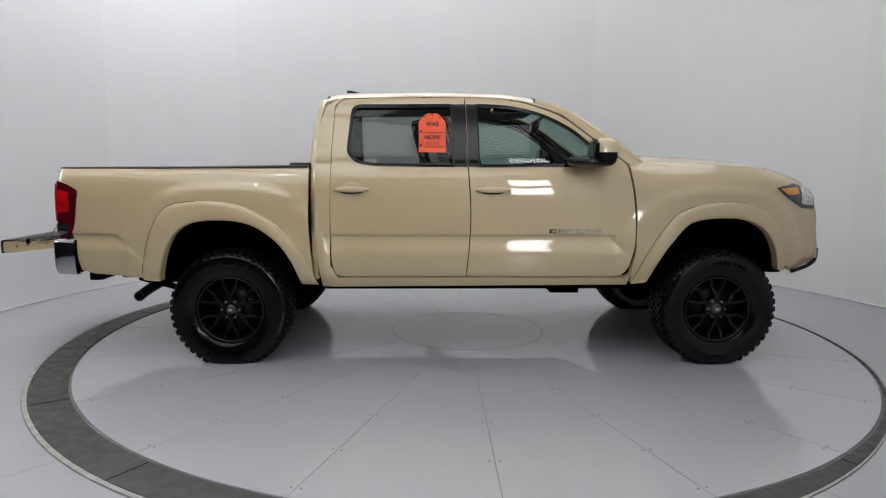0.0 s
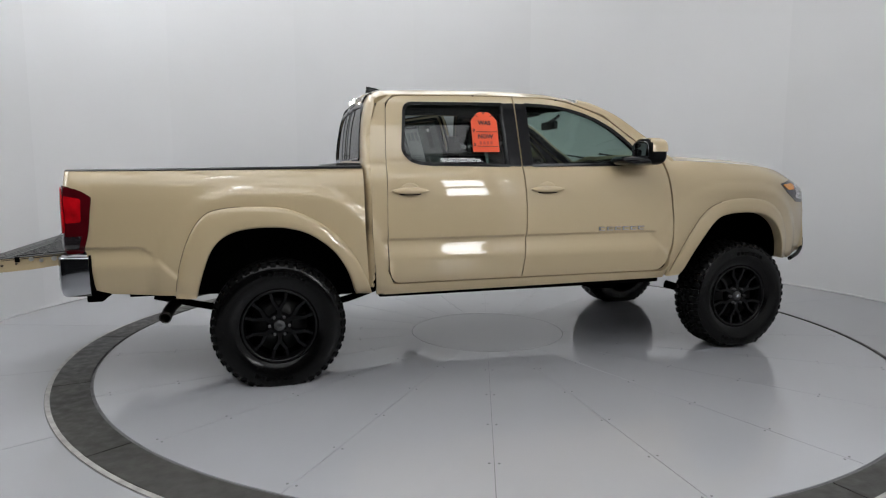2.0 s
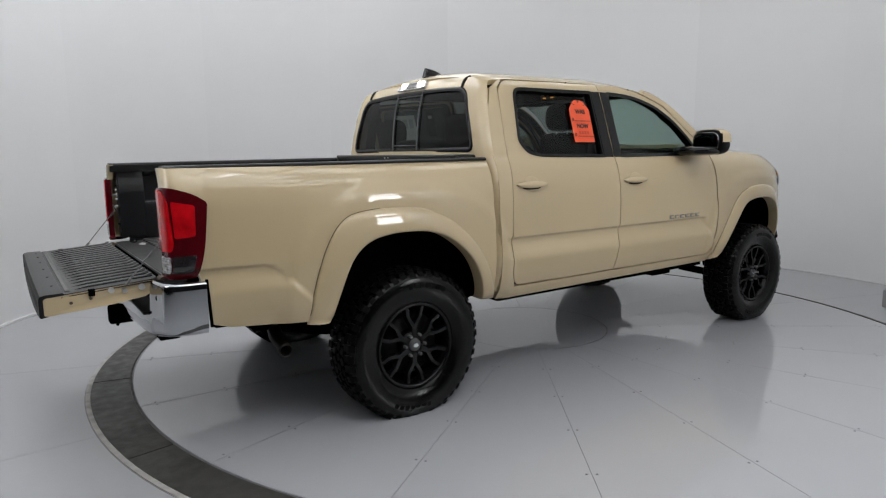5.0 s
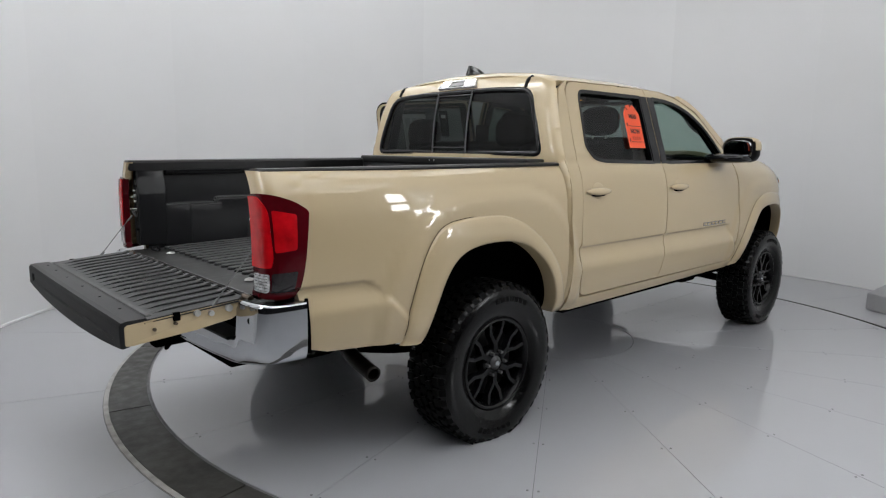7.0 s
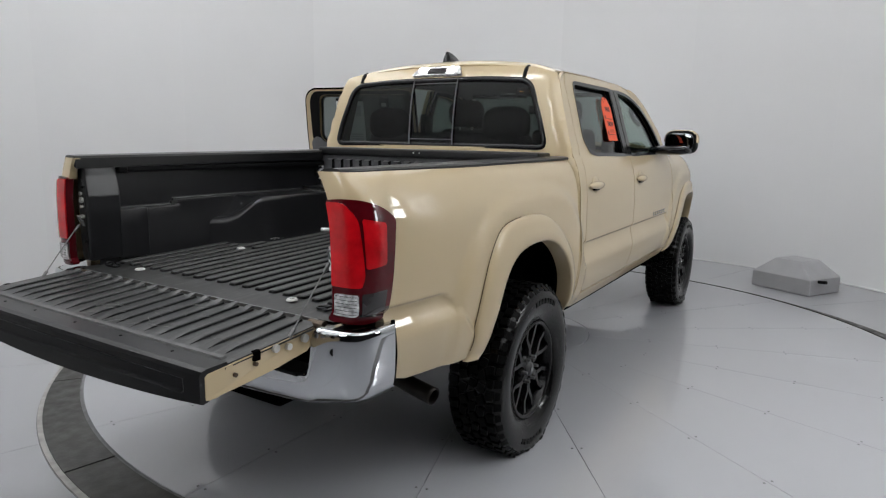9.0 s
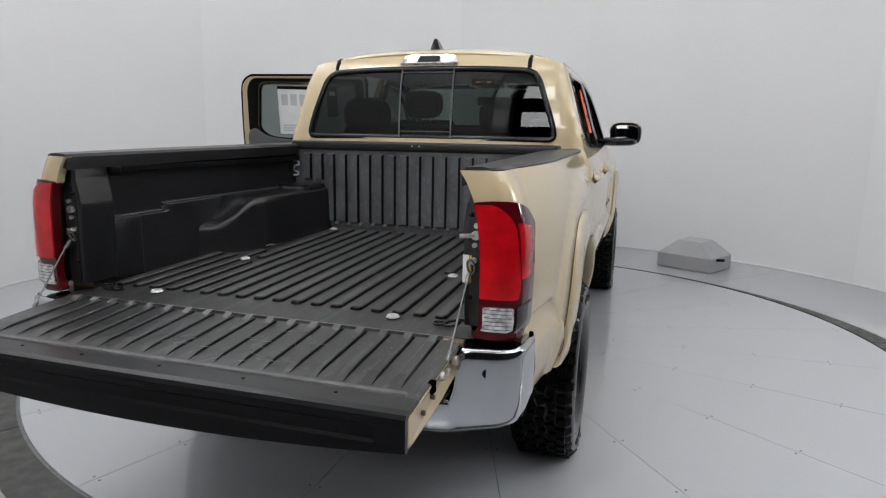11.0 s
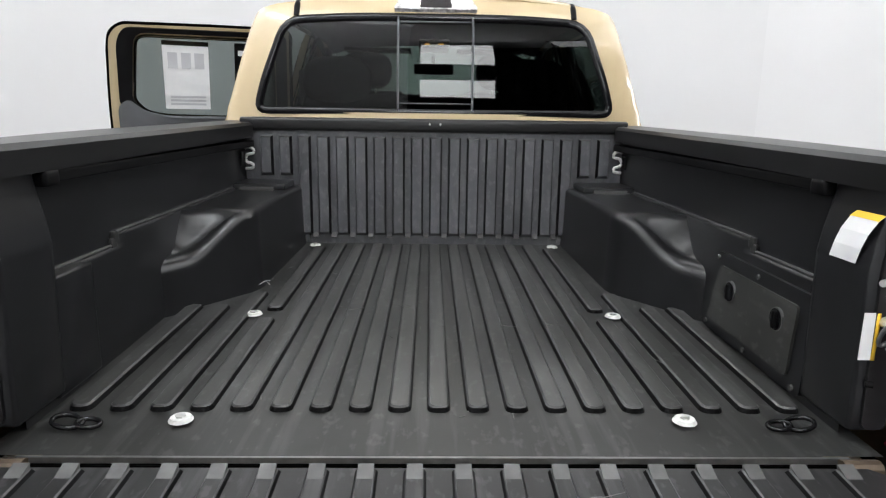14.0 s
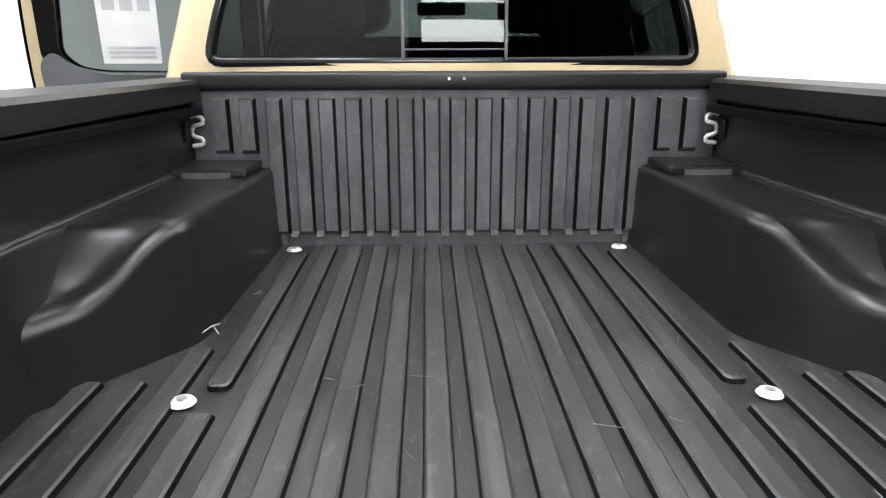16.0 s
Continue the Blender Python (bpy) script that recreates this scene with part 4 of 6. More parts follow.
def build_cab():
    # back of the cab with its sliding window
    ol = []
    for z in np.linspace(0.60, 1.775, 26):
        ol.append((-(side(-1.0, z)), z))
    ol += [(y, 1.800 + 0.040 * (1 - abs(y / 0.62) ** 2.5)) for y in np.linspace(-0.62, 0.62, 20)] + [(-y, z) for y, z in ol[::-1]]
    win = fillet([(-0.700, 1.388), (0.700, 1.388), (0.672, 1.50), (0.585, 1.742), (0.3, 1.758), (-0.3, 1.758), (-0.585, 1.742), (-0.672, 1.50)], [0.045, 0.045, 0.1, 0.07, 0.1, 0.1, 0.07, 0.1])
    panel("cab_back", ol, back_skin(), PAINT, truck, holes=[win], step=0.035, thick=0.03, flip=True)
    def cut(poly, y, keep):
        out = []
        for p, q in zip(poly, poly[1:] + poly[:1]):
            if keep * (p[0] - y) >= 0:
                out.append(p)
            if (p[0] - y) * (q[0] - y) < 0:
                t = (y - p[0]) / (q[0] - p[0])
                out.append((y, p[1] + t * (q[1] - p[1])))
        return out
    rw = panel("rear_window", cut(cut(win, -0.145, 1), 0.145, -1), back_skin(-0.006), GLASS_SLIDE, truck, "dark tinted rear window with a sliding middle pane", step=0.06, thick=0.005, flip=True)
    panel("window_pane", cut(win, -0.147, -1), back_skin(-0.006), GLASS_BACK, rw, "dark fixed pane", step=0.06, thick=0.005, flip=True)
    panel("window_pane", cut(win, 0.147, 1), back_skin(-0.006), GLASS_BACK, rw, "dark fixed pane", step=0.06, thick=0.005, flip=True)
    m = len(win)
    verts, faces = [], []
    for i, (y, z) in enumerate(win):
        a, b = win[i - 1], win[(i + 1) % m]
        t = Vector((b[0] - a[0], b[1] - a[1])).normalized()
        n = Vector((t.y, -t.x))
        if n.dot(Vector((y, z - 1.57))) < 0:
            n = -n
        for k, o in ((0.010, 0.0005), (0.006, 0.008), (-0.014, 0.006), (-0.020, -0.004)):
            verts.append(back_skin(o)(y + n.x * k, z + n.y * k))
    for i in range(m):
        j = (i + 1) % m
        for k in range(3):
            faces.append((4 * i + k, 4 * i + k + 1, 4 * j + k + 1, 4 * j + k))
    from_lists("window_rubber", verts, faces, GLOSSBLACK, rw, "black rubber round the rear window", smooth=True)
    for y, w in ((-0.145, 0.008), (0.145, 0.008)):
        ps = [back_skin(0.004)(y, z) for z in np.linspace(1.395, 1.752, 8)]
        tube("slider_bar", ps, 0.0045, TRIMGREY, rw, "dark grey bar of the sliding pane", 6)
    tube("slider_rail", [back_skin(0.003)(y, 1.425) for y in np.linspace(-0.145, 0.145, 6)], 0.003, TRIMGREY, rw, "thin grey rail", 6)
    tube("slider_rail", [back_skin(0.003)(y, 1.735) for y in np.linspace(-0.145, 0.145, 6)], 0.003, TRIMGREY, rw, "thin grey rail", 6)
    # roof
    half = 0.668
    xs = np.linspace(-1.005, 0.40, 30)
    ol = [(x, -half) for x in xs] + [(x, half) for x in xs[::-1]]
    roof = panel("roof", ol, roof_skin, PAINT, truck, step=0.045, thick=0.03)
    for sg in (-1, 1):
        tube("roof_moulding", [(x, sg * 0.54, roof_skin(x, 0.54)[2] - 0.0105) for x in np.linspace(-0.985, 0.42, 12)], 0.010, BLACK, roof, "black roof moulding", 6)
        tube("roof_moulding", [back_skin(-0.002)(sg * 0.54, z) for z in (1.752, 1.775, 1.797)] + [(-0.985, sg * 0.54, roof_skin(-0.985, 0.54)[2] - 0.004)], 0.012, BLACK, roof, "black roof moulding", 6)
    # shark-fin antenna
    bm = bmesh.new()
    z0 = roof_skin(-0.87, 0)[2] - 0.004
    n = 10
    ring = []
    for i in range(n + 1):
        t = i / n
        h = 0.056 * max(0.0, 1 - t ** 1.7) ** 0.75
        w = 0.026 * (1 - 0.55 * t)
        x = -0.945 + 0.165 * t
        ring.append([bm.verts.new(v) for v in ((x, -w, z0), (x + 0.006 * (1 - t), -w * 0.25, z0 + h), (x + 0.006 * (1 - t), w * 0.25, z0 + h), (x, w, z0))])
    for a, b in zip(ring, ring[1:]):
        for k in range(3):
            bm.faces.new((a[k], b[k], b[k + 1], a[k + 1]))
    bm.faces.new(ring[0])
    part("antenna_fin", bm, GLOSSBLACK, truck, "black shark-fin antenna", smooth=True)
    # high brake light with lit cargo lamps
    hb = fillet([(-0.165, 1.783), (0.165, 1.783), (0.135, 1.832), (-0.135, 1.832)], 0.012)
    hf = lambda y, z: (back_skin(0.022)(y, min(z, 1.82))[0] + 0.5 * max(0, z - 1.81), y, z)
    hi = panel("high_brake_light", hb, hf, CLEAR, truck, "high brake light with two lit cargo lamps", step=0.03, thick=0.035, flip=True)
    panel("brake_lens", fillet([(-0.062, 1.791), (0.062, 1.791), (0.058, 1.823), (-0.058, 1.823)], 0.004), lambda y, z: (hf(y, z)[0] - 0.004, y, z), SMOKE, hi, "smoked brake lens", step=0.03, thick=0.004, flip=True)
    for s in (-1, 1):
        bm = bmesh.new()
        bmesh.ops.create_uvsphere(bm, u_segments=16, v_segments=8, radius=1.0)
        for v in bm.verts:
            v.co = (hf(s * 0.095, 1.805)[0] - 0.003 + 0.005 * v.co.x, s * 0.095 + 0.024 * v.co.y, 1.807 + 0.017 * v.co.z)
        part("cargo_lamp", bm, LEDM, hi, "small lit cargo lamp", smooth=True)
    # windscreen, hood, nose
    ws = [(0.42, -0.60), (0.66, -0.635), (0.90, -0.68), (1.13, -0.72), (1.17, -0.3), (1.18, 0.0), (1.17, 0.3), (1.13, 0.72), (0.90, 0.68), (0.66, 0.635), (0.42, 0.60), (0.40, 0.0)]
    panel("windscreen", fillet(ws, 0.02), shield_skin, GLASS_CLEAR, truck, "clear windscreen", step=0.08, thick=0.005)
    for sg in (-1, 1):
        ps = [(x, sg * (side(x, interp(x, ROOF) - 0.05) - 0.035), interp(x, ROOF) - 0.046) for x in np.linspace(0.40, 1.10, 9)]
        tube("windscreen_pillar", ps, 0.030, PAINT, truck, segs=10)
        tube("pillar_trim", [(x - 0.012, y - sg * 0.020, z - 0.016) for x, y, z in ps], 0.030, BLACK, truck, "black inner windscreen pillar trim", 8)
    xs = np.linspace(1.10, 2.36, 26)
    wf = lambda x: 0.752 - 0.40 * max(0.0, x - 1.6) ** 2
    panel("hood", [(x, -wf(x)) for x in xs] + [(x, wf(x)) for x in xs[::-1]], hood_skin, PAINT, truck, step=0.05, thick=0.03)
    nose = lambda y, z: (2.415 - 0.05 * sstep(0.98, 1.2, z) + 0.12 * (1 - (y / 0.63) ** 2) + 0.02 * sstep(0.95, 0.75, z), y, z)
    fr = fillet([(-0.625, 0.67), (0.625, 0.67), (0.625, 1.00), (0.60, 1.20), (-0.60, 1.20), (-0.625, 1.00)], 0.03)
    bump = panel("front_bumper", fr, nose, PAINT, truck, step=0.06, thick=0.05)
    grille = panel("grille", fillet([(-0.50, 0.80), (0.50, 0.80), (0.56, 1.17), (-0.56, 1.17)], 0.05), lambda y, z: (nose(y, z)[0] + 0.006, y, z), GLOSSBLACK, truck, "black mesh grille", step=0.06, thick=0.03)
    for k in range(5):
        z = 0.85 + 0.065 * k
        tube("grille_bar", [(nose(y, z)[0] + 0.012, y, z) for y in np.linspace(-0.49, 0.49, 9)], 0.009, GLOSSBLACK, grille, segs=6)
    for sg in (-1, 1):
        tube("bumper_trim", [(2.18, sg * 0.77, 0.640), (2.33, sg * 0.685, 0.662), (2.43, sg * 0.615, 0.70), (2.445, sg * 0.60, 0.78)], 0.014, BLACK, bump, "black lower bumper trim", 8)
    bm = bmesh.new()
    box(bm, (1.10, 0, 1.375), (0.12, 1.36, 0.02))
    part("cowl", bm, BLACK, truck, "black plastic cowl", bevel=0.005)
    for y in (-0.25, 0.35):
        tube("wiper", [(1.14, y, 1.405), (1.12, y + 0.28, 1.43), (1.10, y + 0.5, 1.452)], 0.007, BLACK, truck, "black wiper arm", 6)


build_cab()


# ---- the cargo bed ----
def floor_z(x):
    return 0.862 + 0.022 * (x + 2.62)


PITCH = 0.0708


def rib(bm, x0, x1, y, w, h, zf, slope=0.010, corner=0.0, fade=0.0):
    """A raised bar along x with steep flanks and worn edges; its rear end is rounded or fades out. The second material
    paints a highlight on the edges, the third the shade on the flanks.
    """
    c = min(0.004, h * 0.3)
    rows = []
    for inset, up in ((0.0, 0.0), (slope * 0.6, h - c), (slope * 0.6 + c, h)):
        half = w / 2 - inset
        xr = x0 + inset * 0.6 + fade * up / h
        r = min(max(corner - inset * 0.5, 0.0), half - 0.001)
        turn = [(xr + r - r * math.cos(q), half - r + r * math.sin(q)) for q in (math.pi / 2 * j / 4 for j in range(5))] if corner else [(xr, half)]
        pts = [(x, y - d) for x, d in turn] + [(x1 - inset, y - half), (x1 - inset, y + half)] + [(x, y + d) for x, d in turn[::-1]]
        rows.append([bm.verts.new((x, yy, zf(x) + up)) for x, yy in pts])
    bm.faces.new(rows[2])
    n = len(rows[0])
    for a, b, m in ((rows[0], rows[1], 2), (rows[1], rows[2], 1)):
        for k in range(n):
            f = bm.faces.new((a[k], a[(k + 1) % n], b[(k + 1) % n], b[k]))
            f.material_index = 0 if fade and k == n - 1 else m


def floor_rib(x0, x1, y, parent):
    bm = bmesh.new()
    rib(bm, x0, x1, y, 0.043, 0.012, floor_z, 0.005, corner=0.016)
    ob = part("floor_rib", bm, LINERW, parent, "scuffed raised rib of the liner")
    ob.data.materials.append(EDGEGLINT)
    ob.data.materials.append(LINERSHADE)
    return ob


def build_bed():
    # floor sheet with moulded ribs
    bm = bmesh.new()
    n = 24
    xs = [-2.735 + 1.505 * i / n for i in range(n + 1)]
    prev = None
    for x in xs:
        row = [bm.verts.new((x, y, floor_z(x))) for y in (-0.71, -0.35, 0.0, 0.35, 0.71)]
        if prev:
            for k in range(4):
                bm.faces.new((prev[k], row[k], row[k + 1], prev[k + 1]))
        prev = row
    floor = part("bed_floor", bm, LINERF, truck, "worn black ribbed bed liner floor")
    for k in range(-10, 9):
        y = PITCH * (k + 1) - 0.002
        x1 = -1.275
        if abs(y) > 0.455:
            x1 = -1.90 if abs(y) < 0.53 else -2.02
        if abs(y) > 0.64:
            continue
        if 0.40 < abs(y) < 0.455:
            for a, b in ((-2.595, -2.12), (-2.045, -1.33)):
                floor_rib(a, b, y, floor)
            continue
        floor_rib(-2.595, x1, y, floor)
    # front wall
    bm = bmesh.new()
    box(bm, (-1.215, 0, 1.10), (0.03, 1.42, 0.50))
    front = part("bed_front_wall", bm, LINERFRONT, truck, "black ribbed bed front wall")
    for k in range(-7, 7):
        # scooped foot of each groove, in pale colour to paint its highlight
        y = 0.0703 * (k + 0.5) - 0.004
        bm = bmesh.new()
        a = [bm.verts.new(v) for v in ((-1.230, y - 0.010, 0.934), (-1.230, y + 0.010, 0.934), (-1.250, y + 0.010, 0.921), (-1.250, y - 0.010, 0.921), (-1.230, y - 0.010, 0.915), (-1.230, y + 0.010, 0.915))]
        for q in ((0, 1, 2, 3), (3, 2, 5, 4), (0, 3, 4), (1, 5, 2), (0, 4, 5, 1)):
            bm.faces.new([a[i] for i in q])
        part("groove_foot", bm, SCUFFGLINT, front)
    for k in range(-10, 9):
        y = 0.0703 * (k + 1) - 0.004
        if abs(y) > 0.67:
            continue
        bm = bmesh.new()
        z0, z1 = (0.925, 1.300) if abs(y) < 0.51 else (1.152, 1.300)
        w, s = 0.047, 0.006
        lo = [(y - w / 2, z0), (y + w / 2, z0), (y + w / 2, z1), (y - w / 2, z1)]
        hi = [(y - w / 2 + s, z0 + s * 2), (y + w / 2 - s, z0 + s * 2), (y + w / 2 - s, z1 - s), (y - w / 2 + s, z1 - s)]
        a = [bm.verts.new((-1.230, p, q)) for p, q in lo]
        b = [bm.verts.new((-1.248, p, q)) for p, q in hi]
        bm.faces.new(b)
        # top and bottom faces get a painted highlight, the side faces painted shade
        for j in range(4):
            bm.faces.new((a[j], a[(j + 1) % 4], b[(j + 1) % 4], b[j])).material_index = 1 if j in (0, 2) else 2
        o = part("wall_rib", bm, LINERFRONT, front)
        for mt in (EDGEGLINT, LINERSHADE):
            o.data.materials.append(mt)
    bm = bmesh.new()
    box(bm, (-1.165, 0, 1.343), (0.155, 1.45, 0.048))
    part("front_rail_cap", bm, CAPM, truck, "black plastic cap on the bed's front wall", bevel=0.012, segs=3, smooth=True)
    for dy in (-0.02, 0.02):
        bm = bmesh.new()
        rod(bm, (-1.246, dy, 1.348), (-1.240, dy, 1.348), 0.004, 8)
        part("cap_clip", bm, ZINC, truck, "small metal clip")
    for sg in (-1, 1):
        bed_side_inside(sg)
    # washers and bolts that hold the liner
    for x, y in ((-2.632, 0.440), (-2.632, -0.430), (-2.084, 0.463), (-2.084, -0.459), (-1.295, 0.447), (-1.295, -0.449)):
        z = floor_z(x)
        bm = bmesh.new()
        bmesh.ops.create_cone(bm, cap_ends=True, segments=20, radius1=0.021, radius2=0.017, depth=0.006, matrix=Matrix.Translation((x, y, z + 0.008)))
        w = part("washer", bm, WASHER, floor, "pale round liner washer")
        bm = bmesh.new()
        bmesh.ops.create_cone(bm, cap_ends=True, segments=6, radius1=0.010, radius2=0.009, depth=0.006, matrix=Matrix.Translation((x, y, z + 0.011)))
        part("bolt_head", bm, ZINC, w)
    # black tie-down loops that lie at the corners of the floor
    for sg in (-1, 1):
        for y, r, lift in ((0.587, 0.019, 0.004), (0.622, 0.024, 0.010)):
            ring = [(-2.650 + 0.7 * r * math.sin(q), sg * (y + r * math.cos(q)), floor_z(-2.65) + 0.006 + lift * (1 + math.sin(q + 1)) * 0.5) for q in (2 * math.pi * j / 12 for j in range(13))]
            tube("tie_down_loop", ring, 0.0042, GLOSSBLACK, floor, "black tie-down loop lying on the bed floor", 6)
    rnd = random.Random(21)
    for k in range(46):
        x, y = rnd.uniform(-2.62, -1.5), rnd.uniform(-0.52, 0.52)
        a, L = rnd.gauss(0.2, 0.7), rnd.uniform(0.01, 0.05)
        dx, dy = math.cos(a) * L, math.sin(a) * L
        up = 0.0125 if abs((y / PITCH) - round(y / PITCH)) < 0.24 and x > -2.58 else 0.0006
        tube("scratch", [(x + dx * t, y + dy * t, floor_z(x + dx * t) + up) for t in (0, 0.5, 1)], rnd.uniform(0.0005, 0.0011), SCRATCH, floor, "", 4)
    tube("straw", [(-1.845, 0.512, 0.892), (-1.825, 0.500, 0.897), (-1.80, 0.492, 0.892)], 0.0013, WASHER, floor, "pale bit of straw", 4)
    tube("straw", [(-1.850, 0.480, 0.893), (-1.825, 0.496, 0.896)], 0.0013, WASHER, floor, "pale bit of straw", 4)
    bm = bmesh.new()
    box(bm, (-2.742, 0, floor_z(-2.74) - 0.003), (0.006, 1.30, 0.010))
    part("sill_strip", bm, CABLE, truck, "pale metal strip at the tailgate hinge")


def bed_side_inside(sg):
    # upper wall, leaning liner and shelf
    def wall(u, z):
        low = 0.683 + 0.018 * sstep(0.86, 1.1, z)
        zs = 1.118 if u > -2.27 else 1.090
        return (u, sg * (low + (0.714 - low) * sstep(zs - 0.004, zs + 0.010, z)), z)
    w = panel("bed_inner_wall", [(-1.215, 0.845), (-1.215, 1.33), (-2.66, 1.33), (-2.66, 0.845)], wall, LINER, truck, "black plastic inner bed wall", step=0.045, thick=0.0, flip=sg < 0,
              rows=(1.084, 1.090, 1.096, 1.102, 1.112, 1.118, 1.124, 1.130))
    # wheel house: a straight inner side, a slanting rear facet with a rolled top, then the wall
    plan = [(-1.222, 0.500), (-1.50, 0.507), (-1.800, 0.514)]
    for a, b, c in (((-1.815, 0.514), (-1.855, 0.516), (-1.885, 0.539)), ((-1.985, 0.615), (-2.035, 0.652), (-2.080, 0.676))):
        plan += [tuple((1 - t) ** 2 * Vector(a) + 2 * t * (1 - t) * Vector(b) + t * t * Vector(c)) for t in np.linspace(0, 1, 8)]
    plan += [(-2.105, 0.698), (-2.13, 0.730)]
    plan = resample(plan, 84)
    verts, faces, k = [], [], 17
    for i, (x, y) in enumerate(plan):
        a, b = plan[max(i - 1, 0)], plan[min(i + 1, len(plan) - 1)]
        t = Vector((b[0] - a[0], b[1] - a[1])).normalized()
        nn = Vector((t.y, -t.x))
        drop = sstep(0.516, 0.655, y)
        zt = 1.114 - 0.100 * drop
        r = 0.014 + 0.012 * sstep(-1.60, -1.85, x) + 0.014 * drop
        back = 0.020 * drop
        zf = floor_z(x) - 0.004
        yr = min(y + nn.y * r, 0.74)
        far = max(0.0, 0.716 - yr)
        for u in (1.0, 0.75, 0.5, 0.25):
            verts.append((x + back + nn.x * r, sg * (yr + far * u), min(1.117, zt + 0.50 * far * u * drop ** 0.3)))
        sec = [(r * 1.02, zt)]
        sec += [(r - r * math.sin(q), zt - r + r * math.cos(q)) for q in (math.pi / 2 * j / 8 for j in range(9))]
        sec += [(-0.003, zt - 0.55 * (zt - zf)), (-0.006, zf + 0.02), (-0.010, zf)]
        for o, z in sec:
            verts.append((x + back * (z - zf) / (zt - zf) + nn.x * o, sg * min(0.74, y + nn.y * o), z))
    for i in range(len(plan) - 1):
        for j in range(k - 1):
            q = (i * k + j, i * k + j + 1, (i + 1) * k + j + 1, (i + 1) * k + j)
            faces.append(q if sg > 0 else q[::-1])
    from_lists("wheel_house", verts, faces, WHEELHOUSEM, truck, "black moulded wheel-house cover", smooth=True)
    if sg > 0:
        box_part("liner_end_block", (-2.500, sg * 0.704, 0.985), (0.150, 0.060, 0.220), LINER, w, "moulded block at the end of the liner", 0.006)
    bm = bmesh.new()
    box(bm, (-1.315, sg * 0.622, 1.126), (0.165, 0.185, 0.022))
    part("liner_ledge", bm, LINER, w, "moulded ledge with a worn edge", bevel=0.006)
    bm = bmesh.new()
    box(bm, (-1.401, sg * 0.628, 1.118), (0.006, 0.120, 0.018))
    part("ledge_edge", bm, SCUFFGLINT, w, "scuffed grey ledge edge", bevel=0.002)
    for k2, (xa, za) in enumerate(((-2.262, 1.112), (-2.272, 1.098))):
        bm = bmesh.new()
        box(bm, (xa, sg * 0.709, za), (0.024, 0.010, 0.026))
        part("liner_step", bm, LINERW, w, "moulded step in the liner", bevel=0.003)
    # scuffed shelf edge and corner beads, pale to paint the highlight lines there
    tube("edge_highlight", [(x, sg * 0.7075, 1.1225) for x in (-1.42, -1.6, -1.8, -2.0, -2.2, -2.262)], 0.0042, EDGEGLINT, w, "scuffed edge of the shelf, pale for its highlight", 5)
    tube("edge_highlight", [(x, sg * 0.7085, 1.0955) for x in (-2.28, -2.35, -2.42, -2.5, -2.57)], 0.0042, EDGEGLINT, w, "scuffed edge of the shelf, pale for its highlight", 5)
    tube("edge_highlight", [(-1.236, sg * y, z) for y, z in ((0.474, 0.90), (0.484, 1.0), (0.494, 1.09))], 0.0022, EDGEGLINT, w, "pale bead for the highlight in the corner", 5)
    # top rail
    ys = [(0.668, 1.292), (0.668, 1.333), (0.678, 1.343), (-0.030, 1.346), (-0.006, 1.344), (0.003, 1.338), (0.001, 1.329)]
    verts, faces = [], []
    xr = np.concatenate([np.linspace(-1.100, -2.58, 28), np.linspace(-2.61, -2.738, 10)])
    for x in xr:
        dz = 0.012 * (x + 1.6)
        edge = side(max(x, -2.6), 1.325)
        if x < -2.6:
            edge -= 0.113 * (1 - (1 - min(1.0, (-2.6 - x) / 0.150) ** (2 / 0.52)) ** 0.26)
        for y, z in ys:
            yy = y if y > 0.1 else max(0.69, edge + y)
            if x > -1.24 and 0.1 < y < 0.7:
                yy = 0.72
            verts.append((x, sg * yy, z + dz))
    n = len(ys)
    for i in range(len(xr) - 1):
        for j in range(n - 1):
            faces.append((i * n + j, i * n + j + 1, (i + 1) * n + j + 1, (i + 1) * n + j))
    faces.append(tuple(range(n)))
    faces.append(tuple((len(xr) - 1) * n + j for j in range(n)))
    from_lists("bed_rail_cap", verts, faces, CAPM, truck, "black plastic bed rail cap", smooth=False)
    bm = bmesh.new()
    box(bm, (-1.885, sg * 0.690, 1.270), (1.27, 0.040, 0.022))
    part("tie_down_rail", bm, BLACK, truck, "black tie-down rail under the bed rail", bevel=0.004)
    box_part("rail_end", (-2.535, sg * 0.690, 1.268), (0.045, 0.048, 0.030), BLACK, truck, "black rail end cap", 0.008)
    # cleat near the cab
    y = 0.702
    tube("cargo_hook", [(-1.262, sg * y, 1.252), (-1.262, sg * (y - 0.012), 1.258), (-1.262, sg * (y - 0.030), 1.250), (-1.262, sg * (y - 0.030), 1.236), (-1.262, sg * (y - 0.006), 1.228), (-1.262, sg * (y - 0.004), 1.205), (-1.262, sg * (y - 0.026), 1.196), (-1.262, sg * (y - 0.026), 1.182), (-1.262, sg * (y + 0.0), 1.178)], 0.0055, WASHER, truck, "bent pale metal cargo hook")
    box_part("hook_plate", (-1.268, sg * 0.709, 1.216), (0.045, 0.008, 0.050), LINER, truck, "", 0.002)
    # end post with latch striker and cable eye
    post = [(0.670, 0.885), (0.666, 1.16), (0.672, 1.20), (0.682, 1.245), (0.686, 1.322), (0.735, 1.325), (0.735, 1.18), (0.735, 0.885)]
    verts = [(-2.700, sg * y, z) for y, z in post] + [(-2.56, sg * y, z) for y, z in post]
    n = len(post)
